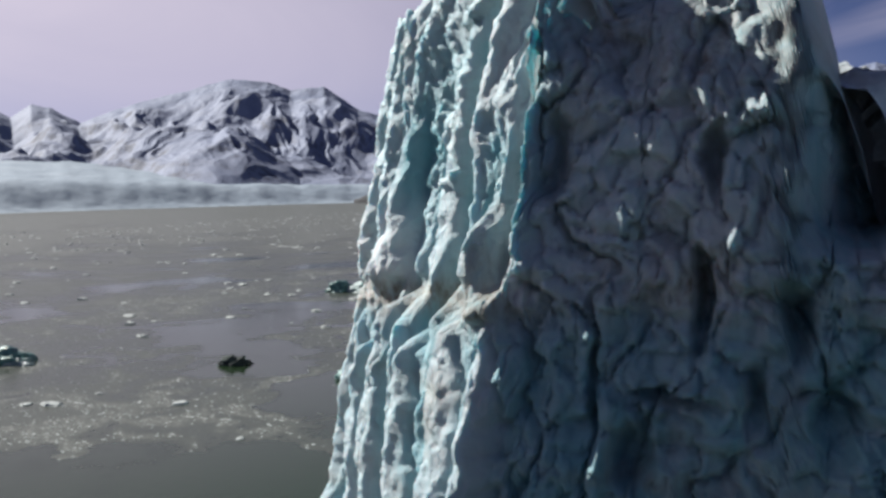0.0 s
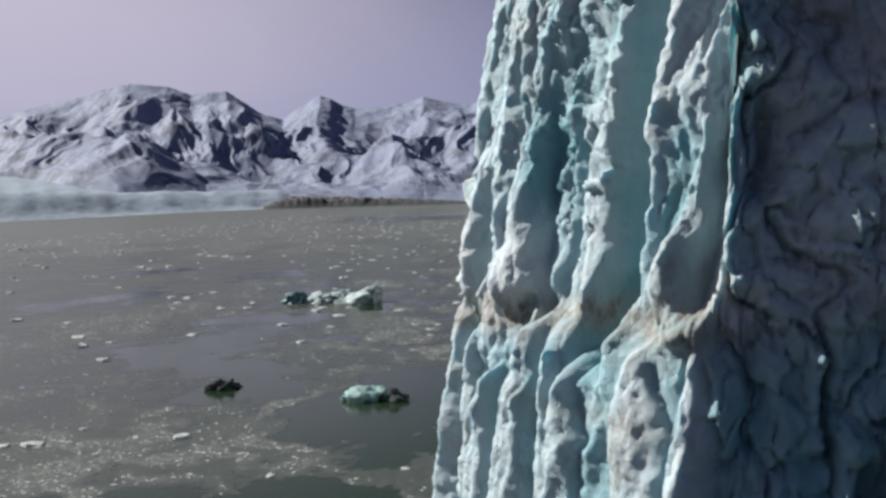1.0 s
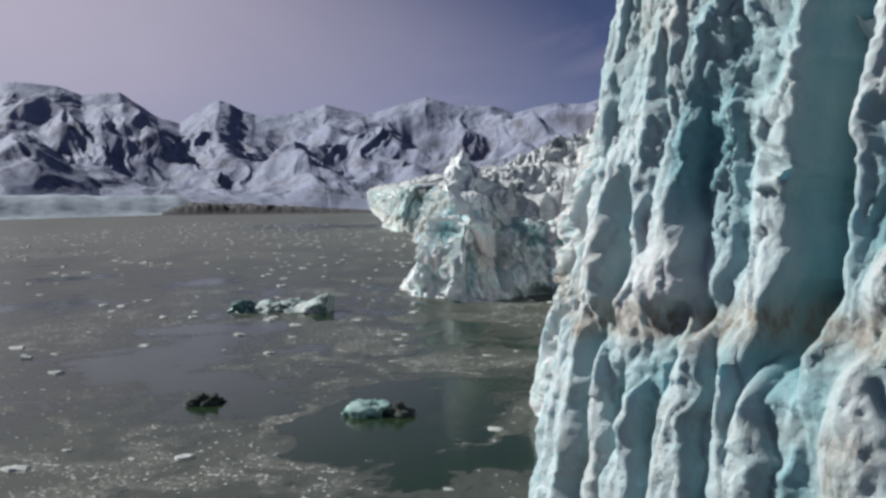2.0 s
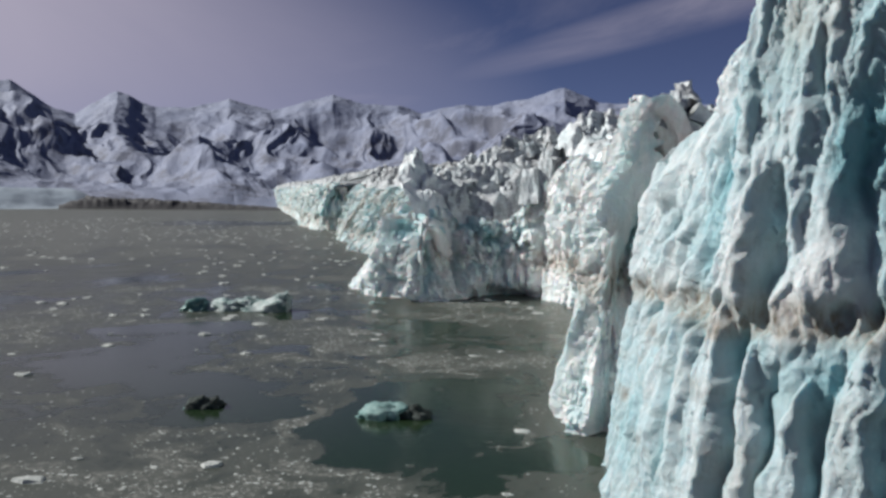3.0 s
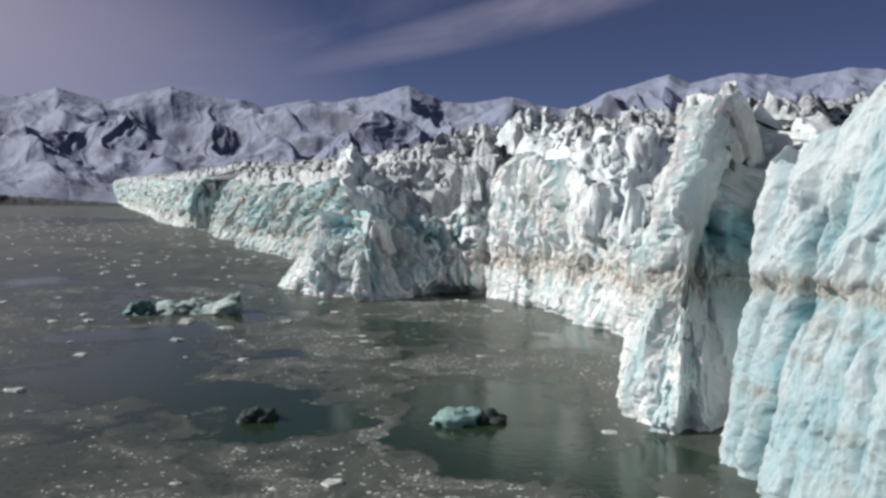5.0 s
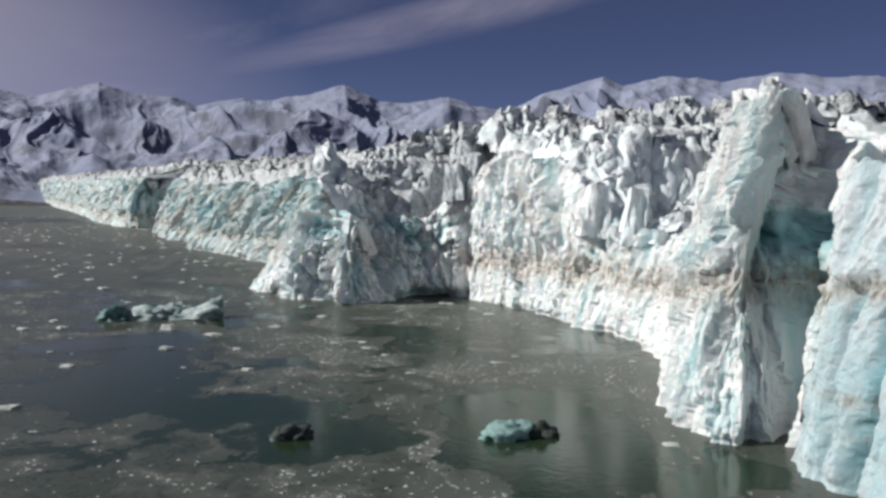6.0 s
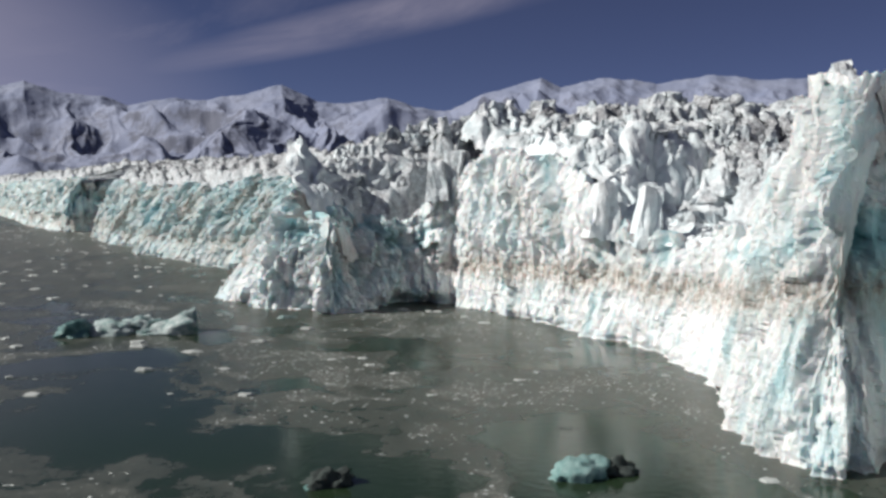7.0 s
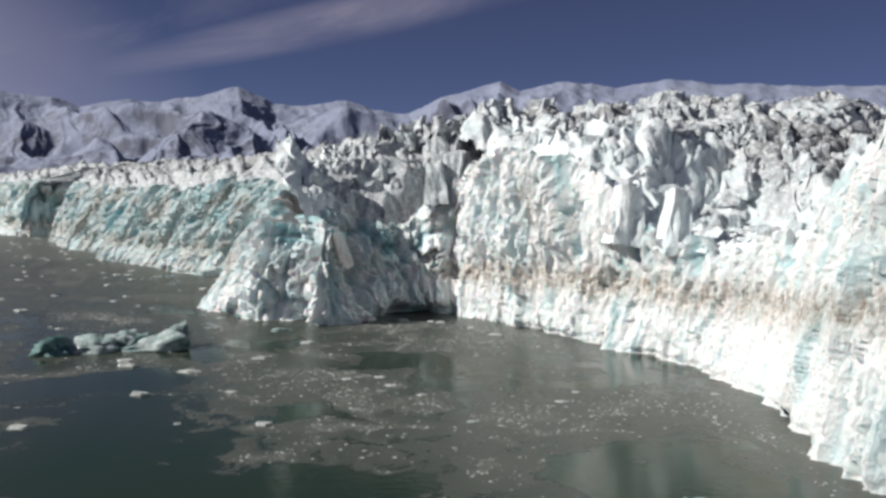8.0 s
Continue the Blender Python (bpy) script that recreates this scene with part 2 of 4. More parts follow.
# ---- the glacier front: plan, crest height, lean ----
INLAND, ALONG = np.array([0.83, 0.558]), np.array([-0.558, 0.83])
NEAR_PLAN = [(230, 20, 52, .1), (150, 58, 55, .1), (118, 69, 56, .12), (106, 70.5, 56, .12), (101, 70, 58, .12), (97.5, 69.6, 80, .12), (86, 69.2, 80, .12), (72, 66.4, 72, .12),
             (67.2, 70.8, 70, .12), (62.5, 75, 70, .1), (55, 84, 75, .05), (48, 89, 74, .05), (42, 95, 70, .07), (38, 103, 69, .11), (36, 122, 70, .2),
             (36.5, 142, 60, .24), (38.5, 156, 50, .1), (45, 167, 52, .1)]
MID_PLAN = [(47.5, 174.5, 60, .26), (44, 173.4, 63, .3), (39.5, 172.4, 66, .3), (34.5, 174, 66, .25), (31.2, 181, 66, .16), (35, 204, 62, .12), (48, 232, 47, .15), (58, 254, 37, .2),
            (60, 285, 33, .22), (57, 311, 35, .2), (52.5, 329, 54, .1), (46, 357, 60, .06), (38, 383, 61, .06), (28, 406, 60, .15)]
FAR_PLAN = [(15, 410, 34, .3), (-6, 401, 38, .42), (-18, 385, 34, .25), (-27, 384, 36, .22), (-31, 395, 31, .25), (-42, 398, 36, .25), (-51, 409, 35, .35), (-62, 440, 44, .6), (-52, 500, 52, .6),
            (-46, 570, 54, .6), (-78, 630, 54, .6), (-100, 690, 52, .65), (-122, 722, 50, .65), (-130, 800, 50, .65), (-165, 880, 52, .65), (-190, 1000, 56, .3),
            (-188, 1100, 58, .3), (-232, 1090, 58, .3), (-300, 1260, 58, .3), (-385, 1575, 58, .3), (-660, 2430, 60, .3), (-1000, 3300, 60, .3)]
PLAN = np.array(NEAR_PLAN + MID_PLAN + FAR_PLAN, float)
STOPS = np.r_[0, np.cumsum(np.hypot(*np.diff(PLAN[:, :2], axis=0).T))]
N_NEAR, N_MID = len(NEAR_PLAN), len(MID_PLAN)


def plan_curve():
    """The plan's polyline, resampled finely with rounded corners: arc length, x, y, crest, lean, outward normal."""
    fine = np.arange(0, STOPS[-1], 0.25)
    cols = [np.interp(fine, STOPS, PLAN[:, c]) for c in range(4)]
    k = np.hanning(21)
    cols = [np.convolve(np.pad(c, 10, mode="edge"), k / k.sum(), mode="valid") for c in cols]
    k = np.hanning(101)
    px, py = (np.convolve(np.pad(c, 50, mode="edge"), k / k.sum(), mode="valid") for c in cols[:2])
    tx, ty = np.gradient(px), np.gradient(py)
    ln = np.hypot(tx, ty)
    return fine, cols[0], cols[1], cols[2], cols[3], -ty / ln, tx / ln


CURVE = plan_curve()


def along(u, n):
    return np.interp(u, CURVE[0], CURVE[n])


def band_height(y):
    return np.interp(y, [60, 110, 180, 240, 300, 400, 700], [35, 33, 28, 21, 19, 17, 14])


def facets(u, z, wide, tall, seed, lie=1.0):
    """Broken faces: each cell a tilted plane, proud or set back. Relief in cell units, cleft, cell number."""
    f1, f2, rnd, ox, oy = cells(u / wide, z / tall, seed)
    k = (rnd * 1e6).astype(np.int64)
    a, b = unit(k, 0 * k, 0 * k, seed) - 0.5, unit(k, 0 * k + 1, 0 * k, seed) - 0.5
    return (rnd - 0.5) + 1.5 * (ox * a + lie * oy * b), np.exp(-((f2 - f1) / 0.11) ** 2), rnd


U_CAVERN = STOPS[N_NEAR + N_MID - 1] + 12
U_GAP = STOPS[N_NEAR]
# clefts: y and z of the foot, y and z of the top, half width, depth
CREVASSES = [(343, 25, 357, 56, 1.9, 13.0), (318, 28, 325, 46, 1.5, 8.0), (296, 24, 301, 40, 1.8, 8.0), (300, 20, 303, 40, 0.7, 4.0), (372, 24, 377, 58, 0.6, 4.5), (390, 30, 386, 58, 0.8, 5.0), (212, 2, 216, 50, 0.9, 2.6), (224, 20, 226, 50, 1.0, 3.4), (196, 2, 193, 40, 0.9, 2.2)]
# slabs whose broken end stands proud: y and z of the foot, y and z of the top, how proud, how far it runs
STEPS = [(341, 27, 356, 58, 9.0, 18.0), (319, 32, 323, 50, 9.0, 12.0), (305, 30, 308, 46, 8.0, 9.0), (372, 22, 378, 60, 3.0, 9.0), (392, 20, 389, 58, 3.0, 8.0)]
PLAN_ORDER = np.argsort(PLAN[N_NEAR + 4 : N_NEAR + N_MID, 1])
PLAN_Y, PLAN_U = PLAN[N_NEAR + 4 : N_NEAR + N_MID, 1][PLAN_ORDER], STOPS[N_NEAR + 4 : N_NEAR + N_MID][PLAN_ORDER]


def across(a, width):
    """Rounds the steps of a relief from column to column."""
    k = np.hanning(width + 2)[1:-1]
    k = k / k.sum()
    half = width // 2
    pad = np.pad(a, ((0, 0), (half, half)), mode="edge")
    return sum(k[n] * pad[:, n : n + a.shape[1]] for n in range(width))


def front_relief(u, z, y, far, fluted, rugged, blocky=0.0, banded=1.0):
    """How far the face stands out, its blue and its silt."""
    zb = band_height(y) + 1.6 * noise3(u * 0.06, 0.5, 0.5, 3)
    wu, wz = 2.2 * fbm(u * 0.04, z * 0.02, 1.5, 3, 11), 3.4 * fbm(u * 0.04, z * 0.03, 6.5, 3, 13)
    thin, long = far * (1 - 0.12 * fluted) * (1 + 0.7 * blocky), far * (1 + 0.35 * fluted) * (1 - 0.5 * blocky)
    large, cleft1, rnd1 = facets(u + wu, z + wz, 12.0 * thin, 38.0 * long, 5, 0.7)
    middle, cleft2, rnd2 = facets(u + 0.8 * wu, z + wz, 4.8 * thin, 16.0 * long, 17, 0.5)
    small, cleft3, rnd3 = facets(u + 0.6 * wu, z + 0.6 * wz, 1.9 * thin, 5.5 * long, 37, 0.4)
    tiny, _, _ = facets(u + 0.3 * wu, z + 0.4 * wz, 0.9 * far, 2.2 * far, 39, 0.4)
    large, middle = across(large, 9), across(middle, 5)
    pits = smooth(0.50, 0.72, noise3(u * 0.10, z * 0.06, 3.3, 27) + 0.25 * noise3(u * 0.4, z * 0.3, 3.3, 28))
    holes = smooth(0.50, 0.60, noise3(u * 0.21, z * 0.15, 1.7, 33) + 0.3 * noise3(u * 0.8, z * 0.6, 3.3, 34)) * (1 - fluted) * (1 - 0.6 * (blocky < 0))
    pits = pits * (1 - 0.75 * fluted) * (1 - blocky)
    p1, p2, prnd, px, _ = cells((u + 0.5 * wu) / (5.4 * far), z / 110.0 + 0.3 + 0 * u, 31)
    width = 0.45 + 0.3 * prnd
    pillar = 4.0 * np.sqrt(np.clip(1 - (px / width) ** 2, 0, 1)) + (prnd - 0.5) * 2.2 - 2.2
    body = 3.8 * large + 2.9 * middle + fluted * 0.6 * pillar
    upper = body + 1.6 * small + 0.5 * tiny - 1.5 * cleft1 - 0.8 * cleft2 - 0.25 * cleft3 - 2.2 * pits - 2.2 * holes + 1.2 * fbm(u * 0.12, z * 0.06, 3.1, 5, 23, 0.55)
    lower = (1 - 0.25 * (1 - fluted)) * body + fluted * 0.4 * pillar + 0.9 * small + 0.3 * tiny - 0.8 * cleft1 - 0.5 * cleft2 - 1.2 * pits - 1.4 * holes + 0.6 * fbm(u * 0.22, z * 0.08, 8.1, 5, 29)
    w = smooth(-1.6, 1.6, z - zb)
    band = np.exp(-((z - zb) / (2.8 + 2.2 * (1 - fluted))) ** 2) * banded
    relief = rugged * (lower * (1 - w) + upper * w) - 0.5 * band * (0.2 + ridged(u * 0.45, z * 0.25, 2.0, 4, 41))
    cavern = np.exp(-(((u - U_CAVERN) / 11.0) ** 2)) * np.exp(-((np.clip(z, 0, 99) / (3.6 + 1.6 * noise3(u * 0.15, 0.4, 0.4, 37))) ** 2))
    gap = np.exp(-(((u - U_GAP) / 2.2) ** 2)) * smooth(36, 24, z)
    relief = relief - 14.0 * cavern - 9.0 * gap
    crevasse = 0.0
    for cy, cz, ty_, tz_, wide, depth in CREVASSES:
        ub, ut = np.interp([cy, ty_], PLAN_Y, PLAN_U)
        line = ub + (ut - ub) * (z - cz) / (tz_ - cz)
        crevasse = np.maximum(crevasse, depth * np.exp(-np.abs(u - line) / wide) * smooth(cz - 4, cz + 4, z))
    relief = relief - crevasse
    plain = smooth(6, 2, np.abs(u - np.interp(330, PLAN_Y, PLAN_U)) - 7) * smooth(20, 30, z)
    relief = relief * (1 - 0.7 * plain)
    relief = relief * (1 - 0.55 * smooth(195, 215, y) * smooth(275, 250, y))
    for cy, cz, ty_, tz_, proud, run in STEPS:
        ub, ut = np.interp([cy, ty_], PLAN_Y, PLAN_U)
        line = ub + (ut - ub) * (z - cz) / (tz_ - cz) + 0.8 * noise3(u * 0.1, z * 0.12, 1.0, 48)
        rise = smooth(-0.4, 0.9, u - line) * np.exp(-np.clip(u - line, 0, None) / run) * smooth(cz - 5, cz + 5, z)
        relief = relief + proud * rise
    crag = ridged(u * 0.17 / far, z * 0.035 / far, 2.2, 5, 35, 0.55) - 0.9
    relief = relief + (0.9 * w + 0.3 * (1 - w)) * rugged * crag * (1 - 0.5 * blocky)
    relief = relief + 0.32 * (1 - 0.8 * fluted) * (ridged(u * 0.42 / far, z * 0.24 / far, 6.1, 5, 36, 0.6) - 0.9)
    deep = smooth(0.0, 0.8, fluted) * (1 - w)
    # the far term: teal patches, and a blue tint for the distant front's shade
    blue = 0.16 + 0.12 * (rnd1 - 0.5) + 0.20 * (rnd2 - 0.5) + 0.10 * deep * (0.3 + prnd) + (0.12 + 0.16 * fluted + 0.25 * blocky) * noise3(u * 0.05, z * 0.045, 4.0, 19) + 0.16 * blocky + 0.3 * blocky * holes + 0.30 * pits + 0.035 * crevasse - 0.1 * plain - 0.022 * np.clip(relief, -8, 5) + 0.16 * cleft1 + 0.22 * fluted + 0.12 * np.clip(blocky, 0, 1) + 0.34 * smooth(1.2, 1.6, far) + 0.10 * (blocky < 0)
    blue = blue - 0.16 * (blocky > 0.5)
    blue = np.minimum(blue, 0.42 + 0.5 * smooth(8, 26, z))
    layers = smooth(0.35, 0.9, np.sin(z * 0.8 + 3.5 * fbm(u * 0.03, z * 0.12, 0, 3, 6))) * smooth(-0.1, 0.5, noise3(u * 0.05, z * 0.08, 9, 7)) * (1 - w)
    # the far term: grey patches, and darkening for the distant front's weaker light
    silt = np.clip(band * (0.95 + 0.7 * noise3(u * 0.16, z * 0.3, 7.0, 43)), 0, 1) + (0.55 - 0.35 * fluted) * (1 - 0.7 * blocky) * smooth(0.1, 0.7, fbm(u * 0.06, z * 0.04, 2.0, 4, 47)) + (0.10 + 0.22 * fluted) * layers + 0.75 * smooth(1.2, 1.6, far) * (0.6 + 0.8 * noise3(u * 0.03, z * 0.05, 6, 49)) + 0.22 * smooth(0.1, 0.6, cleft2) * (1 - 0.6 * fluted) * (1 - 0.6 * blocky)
    silt = silt * (1 - 0.45 * (blocky > 0.5))
    silt = silt - np.clip(silt - band, 0, 1) * (0.35 * smooth(420, 380, y) + 0.5 * smooth(345, 290, y))
    return relief, np.clip(blue, 0, 1), np.clip(silt, 0, 1)


# pillars under the band: middle, half width, height of the pointed top, how proud
PILLARS = [(173.6, 2.4, 33, 1.6), (179.6, 3.4, 34, 1.6), (188.6, 2.1, 32, 2.2), (191.6, 1.7, 31, 1.9), (196.0, 3.2, 34, 3.0), (202.0, 2.6, 27, 2.6), (207.4, 1.8, 30, 1.6), (213.0, 4.0, 34, 3.2), (220.5, 3.6, 31, 2.6),
           (229.0, 4.2, 35, 3.0), (236.5, 3.0, 26, 2.2), (243.0, 3.8, 34, 2.8), (251.0, 4.2, 32, 2.6), (257.0, 2.4, 28, 2.0), (265.0, 3.6, 38, 2.6), (273.0, 4.0, 33, 2.4), (281.0, 3.6, 30, 2.2)]
# clefts: place, foot, top, half width, depth
CLEFTS = [(205.4, -2, 29, 0.8, 2.2), (209.8, -2, 33, 1.0, 3.0), (225.0, -2, 31, 1.1, 3.4), (198.9, -2, 30, 0.7, 1.6), (193.6, -2, 30, 0.7, 1.8), (261.0, -2, 43, 1.3, 6.0), (247.0, -2, 26, 0.7, 1.6),
          (219.0, 47, 75, 1.3, 3.2), (203.5, 40, 62, 1.4, 2.2), (212.5, 44, 75, 1.2, 2.2), (232.0, 36, 70, 1.4, 2.4), (241.0, 34, 60, 1.2, 2.0), (253.0, 38, 66, 1.5, 2.6)]
# scooped hollows, and knobs where the depth is negative: place, height, half width, half height, depth
HOLLOWS = [(226.5, 42.0, 2.2, 5.0, 2.6), (235.5, 44.0, 2.6, 7.0, 2.8), (227.5, 57.0, 2.2, 7.0, 2.2), (241.0, 53.0, 2.2, 6.0, 2.2), (248.5, 55.0, 2.8, 7.0, 2.4), (256.5, 41.0, 2.2, 7.0, 2.6),
           (172.6, 47.5, 3.2, 8.5, 3.2), (173.0, 29.0, 1.4, 4.0, 1.2), (208.6, 42.5, 2.6, 4.6, 2.8), (221.5, 45.0, 2.6, 3.2, 3.4), (207.8, 37.5, 2.4, 3.6, 2.4), (230.0, 50.0, 2.6, 6.0, 2.2), (199.8, 49.0, 2.4, 7.0, 1.6), (245.0, 46.0, 3.0, 5.0, 2.4), (251.0, 36.0, 3.0, 5.0, 3.0),
           (200.5, 33.2, 1.2, 1.6, 1.6), (197.0, 33.3, 1.0, 1.5, 1.5), (207.8, 33.0, 1.6, 1.6, 2.0), (214.5, 32.8, 1.2, 1.3, 1.2), (264.5, 48.0, 1.6, 4.0, -2.5),
           (177.6, 40.0, 2.6, 3.6, -2.6), (174.5, 35.6, 2.4, 1.8, -2.0), (181.0, 47.0, 2.2, 6.0, 1.4), (147.6, 36.5, 0.9, 4.6, 3.6), (139.2, 35.0, 1.5, 3.4, 3.6), (146.2, 50.0, 0.9, 3.6, 3.0), (149.5, 25.6, 3.2, 0.7, 2.6),
           (157.6, 27.0, 0.5, 5.0, 1.8), (153.0, 20.5, 2.6, 2.4, 2.2), (150.0, 43.0, 1.6, 2.2, 1.8), (160.5, 50.0, 1.6, 4.0, 1.6), (166.0, 57.0, 2.0, 3.0, 1.8), (143.0, 27.0, 1.0, 3.0, 2.0), (136.0, 25.0, 1.4, 3.6, 2.0)]


def tower_relief(u, z):
    """The fluted tower: draped folds above the band, pointed pillars under it, a deep chimney and the flat broken side."""
    u = u + 183.7 - STOPS[9]
    wu = 1.7 * fbm(u * 0.06, z * 0.06, 1.5, 3, 211) + 0.6 * fbm(u * 0.22, z * 0.2, 1.5, 3, 213)
    wz = 2.6 * fbm(u * 0.05, z * 0.05, 6.5, 3, 215)
    v, h = u + wu, z + wz
    zb = np.interp(u, [130, 172, 205, 240, 292], [35.5, 35.0, 33.2, 32.2, 29.0]) + 0.8 * noise3(u * 0.09, 0.5, 0.5, 217)
    w = smooth(-2.2, 2.4, z - zb + 1.6 * noise3(u * 0.3, z * 0.1, 0.5, 218))
    side = smooth(174.0, 169.5, u)
    folds = 2.2 * ridged(v * 0.062, h * 0.012, 0.4, 2, 221, 0.5) + 1.0 * ridged(v * 0.15, h * 0.030, 2.4, 3, 223, 0.5) + 0.4 * ridged(v * 0.40, h * 0.12, 5.4, 3, 225, 0.5) + 2.0 * noise3(v * 0.075, h * 0.025, 7.7, 227) + 0.4 * fbm(v * 0.2, h * 0.08, 3.7, 3, 228) - 2.9
    folds = folds * (1 + 0.3 * smooth(212, 224, u))
    flakes, _, _ = facets(v + 0.8 * wu, h, 1.5, 2.6, 257, 0.9)
    grit, _, _ = facets(v + 0.5 * wu, h, 0.7, 1.0, 259, 0.9)
    crumbs = 0.20 * fbm(u * 0.45, z * 0.34, 3.3, 5, 229, 0.62) + 0.42 * flakes + 0.16 * grit
    pipes, shade = np.zeros(u.shape), np.zeros(u.shape)
    for middle, half, peak, proud in PILLARS:
        wide = half * np.clip((peak + 1.2 - h) / 9.0, 0.02, 1) ** 0.85 * (1.0 + 0.012 * np.clip(20 - z, 0, 20))
        shape = np.sqrt(np.clip(1 - ((v - middle) / wide) ** 2, 0, 1)) * smooth(peak + 1.5, peak - 1.0, h)
        pipes = np.maximum(pipes, proud * shape)
        shade = np.maximum(shade, shape)
    pipes = pipes + 0.5 * ridged(v * 0.30, h * 0.05, 9.4, 3, 231, 0.5) + 0.4 * fbm(v * 0.16, h * 0.12, 4.4, 4, 233, 0.55) - 0.7
    cleft = np.zeros(u.shape)
    for place, foot, peak, half, deep in CLEFTS:
        cleft = np.maximum(cleft, deep * np.exp(-np.abs(v - place) / half) * smooth(foot - 3, foot + 3, z) * smooth(peak + 3, peak - 3, z))
    hollow, scoop = np.zeros(u.shape), np.zeros(u.shape)
    for place, level, half, tall, deep in HOLLOWS:
        place = place + 3 * (place < 168)
        reach = np.clip(1 - ((v - place) / (1.35 * half)) ** 2 - ((h - level) / (1.35 * tall)) ** 2, 0, 1) ** 1.2
        hollow = hollow + deep * reach * (1 + 0.7 * (place < 172) + 0.15 * (place > 204))
        scoop = np.maximum(scoop, reach * (deep > 0) * (place > 176))
    chimney = np.exp(-((np.abs(v - 187.0) / 2.4) ** 4)) * smooth(28, 36, z)
    bay = smooth(184.2, 187.6, v) * np.clip((201.0 - v) / 12.0, 0, 1) * smooth(33, 48, z)
    slabs, crack, number = facets(v + 2 * wu, h, 7.0, 11.0, 235, 0.8)
    chips, crack2, _ = facets(v + wu, h, 2.6, 3.4, 237, 0.8)
    flat = 1.7 * slabs + 1.1 * chips - 1.2 * crack - 0.5 * crack2 + 1.3 * ridged(v * 0.06, h * 0.05, 1.1, 5, 239, 0.55) + 0.9 * smooth(-0.4, 0.9, zb - z) * -1.0 - 1.2
    chunk, _, _ = facets(v + 1.5 * wu, h, 3.6, 4.6, 255, 0.9)
    folds = folds + bay * (1.5 * chunk - 0.6 * crack2)
    lit = folds * w + pipes * (1 - w) + np.interp(u, [176, 195, 206, 216], [1.6, 1.6, 0.4, -1.3]) * (1 - w)
    band = np.exp(-(((z - zb - 0.4) / 1.9) ** 2))
    relief = lit * (1 - side) + flat * side + crumbs - cleft - hollow - (14.0 * chimney + 1.4 * bay) * (1 - side) - 0.5 * band * ridged(u * 0.55, z * 0.2, 2.0, 3, 241) * (1 - 0.5 * side)
    # the chimney term paints the recess dark teal, deepening its shade
    blue = 0.24 + 0.16 * noise3(u * 0.05, z * 0.04, 4.0, 243) - 0.075 * np.clip(folds, -3, 2) * w + (1 - w) * (0.24 - 0.22 * shade) + 0.10 * np.clip(cleft, 0, 3) + 0.42 * scoop * (1 - side) + 0.75 * chimney + 0.10 * bay + 0.10 * side * (number - 0.3) + 0.05 * side
    layers = smooth(0.3, 0.95, np.sin(z * 1.0 + 2.4 * fbm(u * 0.03, z * 0.1, 0, 3, 245))) * (0.35 + 0.65 * smooth(-0.1, 0.4, noise3(u * 0.05, z * 0.08, 9, 247))) * (1 - w)
    grime = np.zeros(u.shape)
    for place, level, half, tall in ((177.6, 40, 3.5, 5), (174.5, 37, 3, 3.5), (152, 38.5, 9, 3.0), (160, 60, 9, 7), (148, 60, 10, 9), (180, 24, 3, 4), (206, 64, 5, 4), (222, 65, 6, 5)):
        grime = np.maximum(grime, np.clip(1.2 - np.hypot((u - place) / half, (z - level) / tall), 0, 1))
    silt = band * (1.2 + 0.7 * noise3(u * 0.2, z * 0.3, 7.0, 249)) * (1 - 0.75 * side) + (0.30 + 0.25 * smooth(205, 215, u)) * layers + grime * (0.55 + 0.6 * noise3(u * 0.3, z * 0.3, 8.0, 251)) + 0.25 * smooth(0.2, 0.7, fbm(u * 0.07, z * 0.07, 2.0, 4, 253))
    return relief, np.clip(blue, 0, 1), np.clip(silt, 0, 1)


def crest_of(u, far=1.0):
    spike = cells(u / (4.2 * far), 0 * u, 63)
    return along(u, 3) + 3.6 * fbm(u * 0.06 / far, 0.3, 0.3, 4, 61, 0.6) + 2.6 * (spike[2] - 0.5) - 1.8 * np.abs(spike[3])


LIP = np.linspace(0, 1, 10)[1:]


